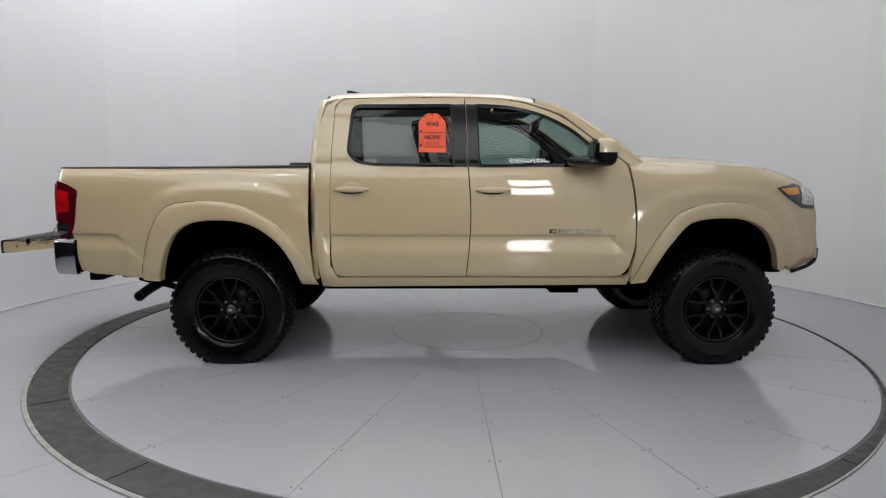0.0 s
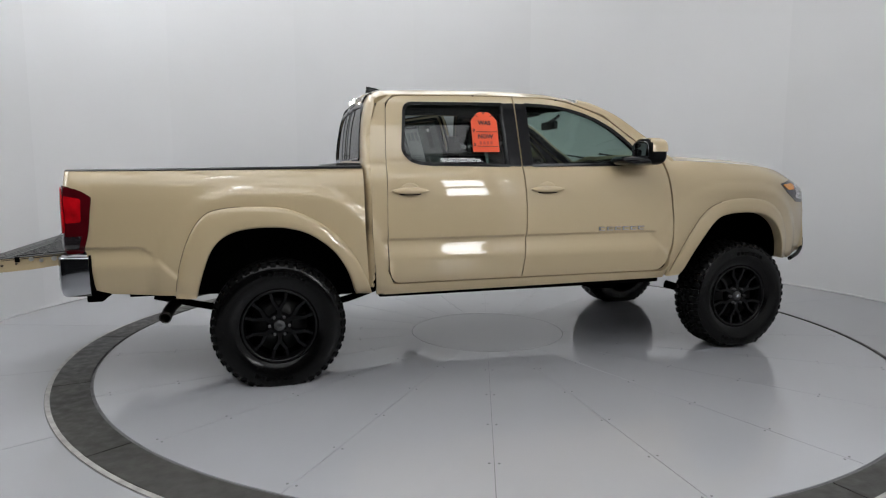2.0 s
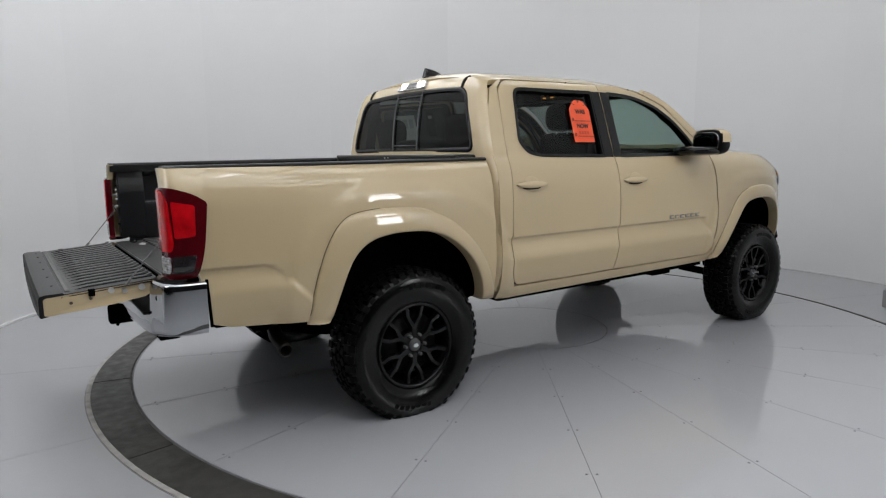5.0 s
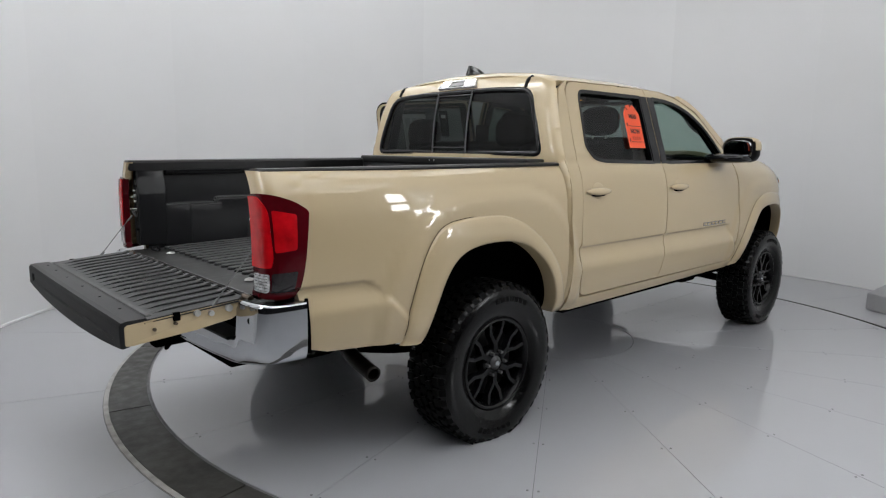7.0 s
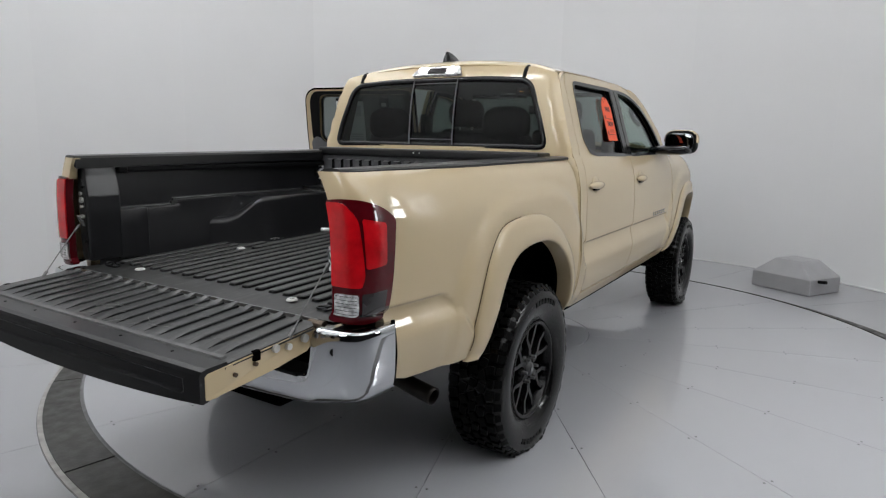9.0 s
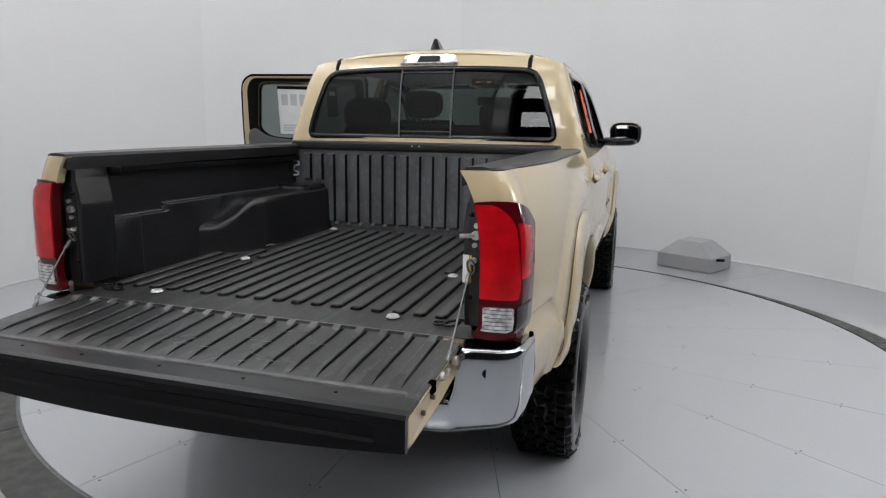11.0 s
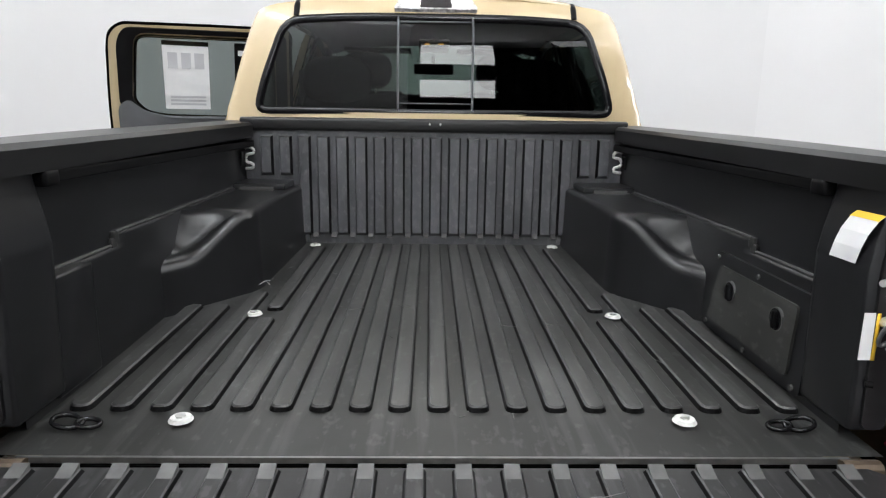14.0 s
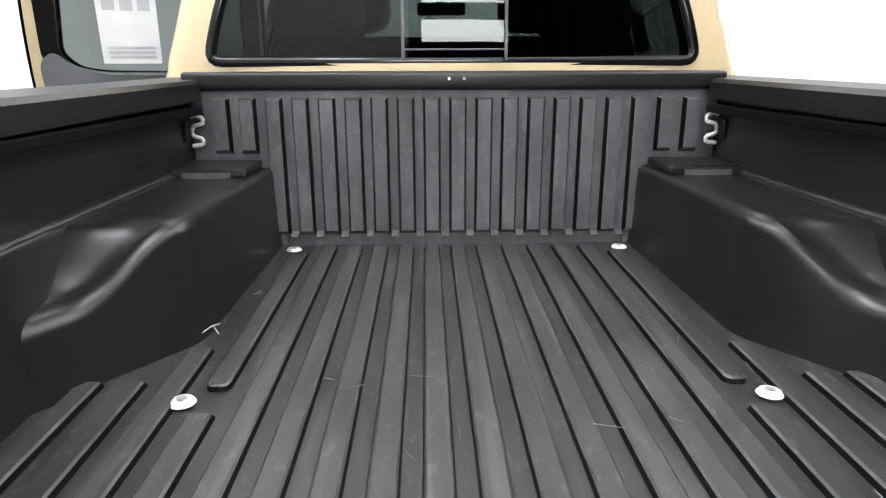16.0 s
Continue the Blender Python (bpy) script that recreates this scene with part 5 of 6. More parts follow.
    faces = [tuple(range(n)), tuple(range(2 * n - 1, n - 1, -1))] + [(i, (i + 1) % n, n + (i + 1) % n, n + i) for i in range(n)]
    bm = bmesh.new()
    vs = [bm.verts.new(v) for v in verts]
    for fc in faces:
        bm.faces.new([vs[i] for i in fc])
    p = part("bed_end_post", bm, LINER, truck, "black plastic post at the end of the bed wall", bevel=0.008, segs=2, smooth=True)
    plate = [(0.726, 0.89), (0.688, 0.89), (0.682, 1.15), (0.688, 1.21), (0.705, 1.235), (0.726, 1.22), (0.730, 1.0)]
    panel("latch_plate", fillet([(sg * y, z) for y, z in plate], 0.02), lambda y, z: (-2.706, y, z), LATCHM, p, "dark painted latch plate", step=0.1, thick=0.006, flip=True)
    bm = bmesh.new()
    rod(bm, (-2.705, sg * 0.702, 1.145), (-2.713, sg * 0.702, 1.145), 0.013, 14)
    rod(bm, (-2.713, sg * 0.700, 1.145), (-2.735, sg * 0.664, 1.145), 0.006, 8)
    rod(bm, (-2.705, sg * 0.705, 1.172), (-2.715, sg * 0.705, 1.172), 0.008, 8)
    rod(bm, (-2.705, sg * 0.700, 1.118), (-2.715, sg * 0.700, 1.118), 0.007, 8)
    part("latch_striker", bm, ZINC, p, "zinc latch striker")
    for z in (1.29, 1.20, 0.97):
        bm = bmesh.new()
        rod(bm, (-2.703, sg * 0.684, z), (-2.709, sg * 0.694, z), 0.006, 8)
        part("plate_bolt", bm, BLACK, p)
    top = sg * 0.698
    cab = tube("tailgate_cable", [(-2.730, sg * 0.692, 1.045), (-2.752, sg * 0.691, 1.022), (-2.83, sg * 0.687, 0.930), (-2.898, sg * 0.684, 0.846)], 0.0023, CABLE, truck, "steel tailgate cable", 8)
    loop = [(-2.722 - 0.011 * math.sin(q), top + sg * 0.010 * math.cos(q) - sg * 0.004, 1.060 + 0.022 * math.sin(q)) for q in (2 * math.pi * j / 12 for j in range(13))]
    tube("cable_eye", loop, 0.0034, CABLE, cab, "steel eye of the cable", 6)
    tube("cable_end", [(-2.732, sg * 0.692, 1.042), (-2.741, sg * 0.691, 1.032), (-2.752, sg * 0.691, 1.020)], 0.0056, CABLE, cab, "crimped cable end")
    tube("cable_end", [(-2.878, sg * 0.685, 0.870), (-2.898, sg * 0.684, 0.846)], 0.0062, CABLE, cab, "crimped cable end")
    bm = bmesh.new()
    rod(bm, (-2.703, top, 1.075), (-2.722, top, 1.075), 0.009, 10)
    part("cable_bolt", bm, ZINC, p)
    if sg < 0:
        # storage lid with two quarter-turn knobs, and stickers on the post
        lean = lambda u, z, o: (u, -(0.683 + 0.018 * sstep(0.86, 1.1, z)) + o, z)
        fr = panel("storage_frame", fillet([(-2.125, 0.880), (-2.140, 1.070), (-2.545, 1.066), (-2.555, 0.875)], 0.015), lambda u, z: lean(u, z, 0.010), LINER, truck, "black storage box frame in the bed wall", step=0.1, thick=0.02, flip=True)
        lid = panel("storage_lid", fillet([(-2.158, 0.908), (-2.173, 1.041), (-2.503, 1.038), (-2.512, 0.900)], 0.012), lambda u, z: lean(u, z, 0.016), LINERW, fr, "dark plastic storage lid", step=0.1, thick=0.006, flip=True)
        for x in (-2.247, -2.447):
            for r, o, mt, nm, lb in ((0.0245, 0.0195, SCUFFGLINT, "knob_rim", "worn round rim of a knob"), (0.0220, 0.0202, GLOSSBLACK, "knob_dish", "black round dish")):
                bm = bmesh.new()
                rod(bm, lean(x, 0.994, 0.012), lean(x, 0.994, o), r, 22)
                part(nm, bm, mt, lid, lb)
            bm = bmesh.new()
            box(bm, lean(x, 0.994, 0.022), (0.013, 0.012, 0.038))
            part("knob", bm, BLACK, lid, "black quarter-turn knob", bevel=0.005)
        for x, z in ((-2.15, 1.056), (-2.34, 1.053), (-2.145, 0.893), (-2.34, 0.888), (-2.53, 0.885)):
            bm = bmesh.new()
            rod(bm, lean(x, z, 0.008), lean(x, z, 0.014), 0.006, 8)
            part("frame_screw", bm, SCUFFGLINT, fr)
        bm = bmesh.new()
        box(bm, (-2.704, -0.678, 1.05), (0.002, 0.024, 0.078))
        st = part("warning_label", bm, PAPER, p, "white warning label with a yellow edge")
        box_part("yellow_band", (-2.7055, -0.688, 1.05), (0.002, 0.006, 0.078), YELLOW, st, "yellow edge", 0)
        prof = [(0.667, 1.160), (0.6665, 1.185), (0.669, 1.210), (0.677, 1.232), (0.688, 1.244)]
        verts = [(x - 0.35 * (z - 1.16), -(y - 0.0035), z) for y, z in prof for x in (-2.600, -2.668)]
        faces = [(2 * i, 2 * i + 1, 2 * i + 3, 2 * i + 2) for i in range(len(prof) - 1)]
        lb = from_lists("warning_label", verts, faces, PAPER, p, "white warning label with a yellow edge, wrapped over the post")
        band = [(x - 0.35 * (z - 1.16), -(y - 0.0045), z) for y, z in prof[3:] for x in (-2.600, -2.668)]
        from_lists("yellow_band", band, [(0, 1, 3, 2)], YELLOW, lb, "yellow edge")


def tz(x):
    """Height of the lowered tailgate's upper side; it hangs a little."""
    return 0.863 + 0.072 * (x + 2.78)


def build_tailgate():
    # painted shell, extruded along y
    prof = [(-2.775, 0.846), (-2.80, 0.856), (-3.185, 0.829), (-3.194, 0.822), (-3.194, 0.760), (-3.182, 0.756), (-3.165, 0.757), (-3.145, 0.760), (-3.08, 0.764), (-2.95, 0.774), (-2.83, 0.790), (-2.785, 0.808)]
    verts, faces, n = [], [], len(prof)
    rows = [(-0.690, 0.0), (-0.45, 0.0), (0.0, 0.0), (0.45, 0.0), (0.690, 0.0)]
    for y, _ in rows:
        bow = 0.032 * (1 - (y / 0.69) ** 2)
        for x, z in prof:
            t = 0.018 * sstep(-2.80, -2.775, x)
            verts.append((x, y - math.copysign(t, y) if y else y, z - (bow if z < 0.80 and x < -3.0 else 0)))
    for i in range(len(rows) - 1):
        for k in range(n):
            faces.append((i * n + k, i * n + (k + 1) % n, (i + 1) * n + (k + 1) % n, (i + 1) * n + k))
    faces += [tuple(range(n))[::-1], tuple((len(rows) - 1) * n + k for k in range(n))]
    bm = bmesh.new()
    vs = [bm.verts.new(v) for v in verts]
    for fc in faces:
        bm.faces.new([vs[k] for k in fc])
    gate = part("tailgate", bm, PAINT, truck, "lowered tailgate, tan outside with a black liner", bevel=0.004)
    # liner with ribs and a raised pale bead
    bm = bmesh.new()
    ol = [(-2.775, 0.656), (-2.80, 0.687), (-3.125, 0.687)]
    ol = ol + [(x, -y) for x, y in ol[::-1]]
    t2 = [bm.verts.new((x, y, tz(x) - 0.001)) for x, y in ol]
    b2 = [bm.verts.new((x, y, tz(x) - 0.014)) for x, y in ol]
    bm.faces.new(t2)
    for i in range(len(ol)):
        j = (i + 1) % len(ol)
        bm.faces.new((t2[i], b2[i], b2[j], t2[j]))
    liner = part("tailgate_liner", bm, LINERGATE, gate, "black ribbed tailgate liner with scratches")
    for k in range(-10, 9):
        y = 0.0720 * (k + 0.5)
        if abs(y) < 0.65:
            bm = bmesh.new()
            rib(bm, -3.085, -2.784, y, 0.034, 0.008, lambda x: tz(x) - 0.001, 0.005, fade=0.06)
            o = part("liner_rib", bm, LINERGATE, liner)
            # painted edge highlight and flank shade, as on the floor ribs
            for mt in (EDGEGLINT, LINERSHADE):
                o.data.materials.append(mt)
    for k in range(-9, 9):
        y = 0.0720 * (k + 0.5)
        bm = bmesh.new()
        x0, x1 = -2.814, -2.786
        a = [bm.verts.new(v) for v in ((x0, y - 0.012, tz(x0) + 0.0066), (x0, y + 0.012, tz(x0) + 0.0066), (x1, y + 0.012, tz(x1) + 0.014), (x1, y - 0.012, tz(x1) + 0.014), (x1, y + 0.011, tz(x1)), (x1, y - 0.011, tz(x1)))]
        for q in ((0, 1, 2, 3), (3, 2, 4, 5), (0, 3, 5), (1, 4, 2), (0, 5, 4, 1)):
            bm.faces.new([a[i] for i in q])
        part("rib_end", bm, SCUFFGLINT, liner, "pale end of a rib")
    bm = bmesh.new()
    rib(bm, -3.116, -3.096, 0.0, 1.31, 0.006, lambda x: tz(x) - 0.001, 0.004)
    o = part("bead", bm, SCUFFGLINT, liner, "scuffed grey bead across the liner")
    for mt in (SCUFFGLINT, SCUFFGLINT):
        o.data.materials.append(mt)
    # plastic cap: top, rounded edge, rear face with a long recess
    verts, faces = [], []
    sec = [(-3.124, 0.000), (-3.128, 0.008), (-3.190, 0.007), (-3.206, 0.003), (-3.212, -0.006), (-3.213, -0.020)]
    low = [(-3.213, 0.0), (-3.206, 0.006), (-3.206, 0.036), (-3.213, 0.042), (-3.213, 0.052), (-3.214, 1.0)]
    ysl = list(np.linspace(-0.688, -0.625, 4)) + list(np.linspace(-0.612, 0.612, 24)) + list(np.linspace(0.625, 0.688, 4))
    for y in ysl:
        rows = [(x, tz(-3.17) + dz) for x, dz in sec]
        zt = rows[-1][1]
        zb = 0.755 - 0.032 * (1 - (y / 0.69) ** 2)
        for x, d in low:
            inset = x if abs(y) < 0.62 else -3.213
            rows.append((inset, zt - 0.004 - d if d < 0.9 else zb))
        rows.append((-3.205, zb - 0.004))
        rows.append((-3.185, zb))
        n = len(rows)
        verts += [(x + 0.004 * (y / 0.69) ** 2, y, z) for x, z in rows]
    for i in range(len(ysl) - 1):
        for j in range(n - 1):
            faces.append((i * n + j, (i + 1) * n + j, (i + 1) * n + j + 1, i * n + j + 1))
    faces += [tuple(range(n)), tuple((len(ysl) - 1) * n + j for j in range(n))[::-1]]
    cap = from_lists("tailgate_cap", verts, faces, CAPM, gate, "black plastic cap over the tailgate's end")
    cap.data.materials.append(BLACK)
    # faces turned to the rear take a darker plastic, as painted shade
    for p in cap.data.polygons:
        if p.normal.x < -0.6:
            p.material_index = 1
    for y in (-0.50, -0.26, -0.02, 0.22, 0.42, 0.58):
        bm = bmesh.new()
        rod(bm, (-3.150, y, tz(-3.17) + 0.004), (-3.150, y, tz(-3.17) + 0.0095), 0.0045, 10)
        part("cap_screw", bm, BLACK, gate)
    for sg in (-1, 1):
        for x, dz, r in ((-2.84, -0.026, 0.013), (-2.905, -0.030, 0.010), (-2.955, -0.018, 0.012), (-3.03, -0.036, 0.006), (-3.10, -0.040, 0.006)):
            bm = bmesh.new()
            rod(bm, (x, sg * 0.684, tz(x) + dz), (x, sg * 0.695, tz(x) + dz), r, 12)
            part("edge_bolt", bm, ZINC if r > 0.008 else STEEL, gate, "metal fastener in the tailgate's edge")
        box_part("latch", (-3.025, sg * 0.686, tz(-3.02) - 0.014), (0.024, 0.016, 0.030), DARK, gate, "black tailgate latch", 0.004)
        bm = bmesh.new()
        rod(bm, (-2.755, sg * 0.63, 0.848), (-2.755, sg * 0.69, 0.848), 0.016, 12)
        part("hinge", bm, STEEL, gate, "tailgate hinge")
    # pale scratches where cargo slid
    rnd = random.Random(8)
    for k in range(26):
        x, y = rnd.uniform(-3.06, -2.83), rnd.gauss(-0.12, 0.22)
        if abs(y) > 0.6:
            continue
        a, L = rnd.gauss(1.9, 0.5), rnd.uniform(0.015, 0.07)
        dx, dy = math.cos(a) * L, math.sin(a) * L
        tube("scratch", [(x + dx * t, y + dy * t + 0.004 * math.sin(3 * t), tz(x + dx * t) + 0.0076) for t in (0, 0.5, 1)], 0.0007, SCRATCH, liner, "", 4)


def build_rear():
    # chrome bumper with a lowered middle
    path = [(-2.622, .858), (-2.70, .853), (-2.752, .840), (-2.780, .808), (-2.794, .755), (-2.808, .67), (-2.818, .56), (-2.828, .45), (-2.84, .2), (-2.842, 0.0)]
    half = resample(curve2(path, 6), 90)
    full = [(x, -y) for x, y in half] + [(x, y) for x, y in half[::-1][1:]]
    sec = [(0.0, -0.070), (0.0, -0.022), (0.05, -0.008), (0.14, 0.000), (0.30, 0.005), (0.60, 0.006), (0.86, 0.0058), (0.95, 0.0052), (0.985, 0.002), (1.0, -0.008)]
    verts, faces, n = [], [], len(sec)
    for i, (x, y) in enumerate(full):
        a, b = full[max(i - 1, 0)], full[min(i + 1, len(full) - 1)]
        t = Vector((b[0] - a[0], b[1] - a[1])).normalized()
        nn = Vector((t.y, -t.x))
        if nn.dot(Vector((x + 2.2, y))) < 0:
            nn = -nn
        k = sstep(0.668, 0.692, abs(y))
        zt = 0.706 + 0.148 * k
        zb = 0.600 + 0.030 * sstep(0.6, 0.87, abs(y)) + (0.03 * sstep(-2.62, -2.5, x))
        for u, o in sec:
            verts.append((x + nn.x * o, y + nn.y * o, zb + (zt - zb) * u))
    for i in range(len(full) - 1):
        for j in range(n - 1):
            faces.append((i * n + j, (i + 1) * n + j, (i + 1) * n + j + 1, i * n + j + 1))
    bump = from_lists("rear_bumper", verts, faces, CHROME, truck, "chrome rear step bumper", smooth=True)
    bm = bmesh.new()
    box(bm, (-2.785, 0, 0.706), (0.10, 1.30, 0.012))
    part("step_pad", bm, BLACK, bump, "black bumper step pad", bevel=0.004)
    bm = bmesh.new()
    box(bm, (-2.735, 0, 0.75), (0.03, 1.30, 0.20))
    part("bumper_backing", bm, DARK, bump, "black panel behind the bumper")
    for sg in (-1, 1):
        rim = [(x, y) for x, y in half if y > 0.690]
        rim = [(x + 0.009, y - 0.009) for x, y in rim if y > 0.708] + [(-2.640, 0.692)]
        verts = [(x, sg * y, z) for z in (0.8545, 0.840) for x, y in rim]
        m = len(rim)
        faces = [tuple(range(m)), tuple(range(2 * m - 1, m - 1, -1))] + [(i, (i + 1) % m, m + (i + 1) % m, m + i) for i in range(m)]
        from_lists("corner_top", verts, faces, CHROME, bump, "chrome top of the bumper's corner")
        for (x, y, z) in ((-2.790, .762, 0.790),):
            bm = bmesh.new()
            d = Vector((-1, sg * (0.55 if y > 0.6 else 0.05), 0)).normalized()
            c = Vector((x - 0.004, sg * y, z))
            rod(bm, c - d * 0.01, c + d * 0.004, 0.012, 14)
            part("parking_sensor", bm, BLACK, bump, "black parking sensor")
        tube("bumper_gap", [(-2.618, sg * 0.850, 0.862), (-2.614, sg * 0.858, 0.76), (-2.606, sg * 0.846, 0.655)], 0.007, DARK, bump, "black gap strip beside the bumper", 6)
    hitch = box_part("tow_hitch", (-2.79, 0, 0.575), (0.20, 0.085, 0.085), DARK, truck, "black tow hitch receiver", 0.01)
    box_part("hitch_bar", (-2.70, 0, 0.56), (0.09, 0.95, 0.07), DARK, hitch, "", 0.01)
    tube("hitch_loop", [(-2.85, -0.075, 0.56), (-2.865, -0.10, 0.545), (-2.865, -0.12, 0.555), (-2.85, -0.125, 0.575)], 0.008, DARK, hitch, "")
    box_part("plug_socket", (-2.84, 0.17, 0.585), (0.05, 0.07, 0.06), DARK, hitch, "", 0.01)
    # tail pipe, open at the end
    pts = catmull([Vector(p) for p in ((-1.55, -0.42, 0.56), (-1.95, -0.36, 0.56), (-2.15, -0.40, 0.54), (-2.24, -0.58, 0.505), (-2.262, -0.782, 0.468))], 8)
    verts, faces, s = [], [], 20
    for r in (0.034, 0.029):
        for i, p in enumerate(pts):
            t = (pts[min(i + 1, len(pts) - 1)] - pts[max(i - 1, 0)]).normalized()
            q = t.to_track_quat("Z", "Y")
            verts += [p + q @ Vector((r * math.cos(2 * math.pi * k / s), r * math.sin(2 * math.pi * k / s), 0)) for k in range(s)]
    m = len(pts)
    for layer in (0, 1):
        for i in range(m - 1):
            for k in range(s):
                b = layer * m * s
                faces.append((b + i * s + k, b + i * s + (k + 1) % s, b + (i + 1) * s + (k + 1) % s, b + (i + 1) * s + k))
    for k in range(s):
        faces.append(((m - 1) * s + k, (m - 1) * s + (k + 1) % s, (2 * m - 1) * s + (k + 1) % s, (2 * m - 1) * s + k))
    from_lists("tail_pipe", verts, faces, PIPE, truck, "sooty dark tail pipe", smooth=True)


# ---- wheels ----
DARKSTEEL = material("dark_steel", (0.02, 0.02, 0.02), 0.4, metal=0.8, vary=0.2)


def build_wheels():
    W, R, RR = 0.132, 0.392, 0.222
    # the first wheel faces -y; its middle plane is y = 0
    tp = [(-0.098, RR), (-0.112, RR + 0.012), (-0.126, 0.275), (-0.132, 0.312), (-0.129, 0.345), (-0.119, 0.366), (-0.108, 0.377), (-0.060, 0.382), (0, 0.383)]
    tp = tp + [(-y, r) for y, r in tp[::-1][1:]]
    rim_p = [(-0.100, 0.224), (-0.108, 0.222), (-0.108, 0.212), (-0.100, 0.205), (-0.055, 0.196), (0.02, 0.186), (0.085, 0.196), (0.1, 0.222)]
    wheel = revolve("wheel", rim_p, RIM, truck, "black alloy wheel with an all-terrain tyre")
    tyre = revolve("tyre", tp, SIDEWALL, wheel, "black all-terrain tyre", segs=96)
    # tread blocks and shoulder lugs
    bm = bmesh.new()
    n = 46
    rnd = random.Random(3)
    for k in range(n):
        for col, (y, w, ph, ln) in enumerate(((-0.082, 0.034, 0.0, 0.62), (-0.044, 0.030, 0.5, 0.7), (-0.004, 0.032, 0.2, 0.66), (0.040, 0.030, 0.7, 0.7), (0.082, 0.034, 0.35, 0.62))):
            a = 2 * math.pi * (k + ph) / n
            L = 2 * math.pi * 0.40 / n * ln
            yaw = (0.35 if k % 2 else -0.25) * (1 if col in (1, 2, 3) else 0.2)
            m = Matrix.Rotation(-a, 4, "Y") @ Matrix.Translation((0.385, y + rnd.uniform(-0.003, 0.003), 0)) @ Matrix.Rotation(yaw, 4, "X")
            box(bm, (0, 0, 0), (0.015, w * rnd.uniform(0.9, 1.05), L * rnd.uniform(0.9, 1.08)), m)
        for s in (-1, 1):
            a = 2 * math.pi * (k + (0.0 if s < 0 else 0.35)) / n
            m = Matrix.Rotation(-a, 4, "Y") @ Matrix.Translation((0.367, s * 0.108, 0)) @ Matrix.Rotation(-s * radians(48), 4, "Z")
            box(bm, (0, 0, 0), (0.024 if k % 2 else 0.032, 0.016, 0.032), m)
    tread = part("tread", bm, RUBBER, wheel, "chunky tread blocks")
    tread["kind"] = "stuff"
    for ob in (tyre, tread):
        for v in ob.data.vertices:
            low = v.co.z + HUB - FLOOR - 0.004
            if low < 0.03:
                v.co.y *= 1 + 0.10 * min(1, (0.03 - low) / 0.03)
            if low < 0:
                v.co.z -= low * 0.97
    # raised sidewall writing as plain bars
    bm = bmesh.new()
    for c in (80, 262):
        for j in range(7):
            a = radians(c + (j - 3) * 6.0)
            m = Matrix.Rotation(-a, 4, "Y") @ Matrix.Translation((0.318, -0.1315, 0))
            box(bm, (0, 0, 0), (0.024, 0.003, 0.022), m)
    part("sidewall_mark", bm, RUBBER, wheel, "raised bars on the tyre's side")["kind"] = "stuff"
    # six forked spokes
    def spoke_mesh():
        bm = bmesh.new()
        def bar(p, q, w0, w1, d0, d1):
            (x0, z0, y0), (x1, z1, y1) = p, q
            d = Vector((x1 - x0, z1 - z0)).normalized()
            nx, nz = -d.y, d.x
            vs = []
            for (x, z, y, w, dep) in ((x0, z0, y0, w0, d0), (x1, z1, y1, w1, d1)):
                for sx, oy, kk in ((-1, 0, 0.62), (1, 0, 0.62), (1, dep, 1.0), (-1, dep, 1.0)):
                    vs.append(bm.verts.new((x + nx * sx * w * kk, y + oy, z + nz * sx * w * kk)))
            for k in range(4):
                bm.faces.new((vs[k], vs[(k + 1) % 4], vs[4 + (k + 1) % 4], vs[4 + k]))
            bm.faces.new(vs[:4][::-1])
            bm.faces.new(vs[4:])
        bar((0.045, 0, -0.088), (0.105, 0, -0.086), 0.022, 0.019, 0.03, 0.03)
        for s in (-1, 1):
            bar((0.098, s * 0.004, -0.087), (0.150, s * 0.038, -0.087), 0.0155, 0.013, 0.03, 0.028)
            bar((0.148, s * 0.036, -0.087), (0.203, s * 0.046, -0.094), 0.013, 0.015, 0.028, 0.03)
        bmesh.ops.recalc_face_normals(bm, faces=bm.faces)
        me = bpy.data.meshes.new("spoke")
        bm.to_mesh(me)
        bm.free()
        me.materials.append(RIM)
        return me
    sm = spoke_mesh()
    for k in range(6):
        o = new("spoke", sm)
        o.parent, o.rotation_euler = wheel, (0, radians(60 * k + 30), 0)
    revolve("hub", [(-0.070, 0.0), (-0.082, 0.0), (-0.084, 0.050), (-0.080, 0.066), (-0.06, 0.072), (0.04, 0.080)], RIM, wheel, "black wheel hub", segs=36)
    revolve("centre_cap", [(-0.0985, 0.0), (-0.098, 0.018), (-0.093, 0.031), (-0.080, 0.034)], material("dark_grey_cap", (0.05, 0.05, 0.052), 0.3, vary=0.1), wheel, "dark grey centre cap", segs=28)
    bm = bmesh.new()
    bmesh.ops.create_cone(bm, cap_ends=True, segments=12, radius1=0.0165, radius2=0.0155, depth=0.003, matrix=Matrix.Rotation(radians(90), 4, "X") @ Matrix.Diagonal((1, 0.7, 1, 1)))
    for v in bm.verts:
        v.co.y -= 0.0995
    part("cap_emblem", bm, CHROME, wheel, "plain silver oval on the cap")
    bm = bmesh.new()
    rod(bm, (0, -0.079, 0), (0, -0.104, 0), 0.0085, 6, 0.0075)
    nut = part("lug_nut", bm, CABLE, wheel, "dull steel lug nut")
    nm = nut.data
    for k in range(6):
        o = nut if k == 0 else new("lug_nut", nm)
        o.parent = wheel
        a = radians(60 * k)
        o.location = (0.058 * math.cos(a), 0, 0.058 * math.sin(a))
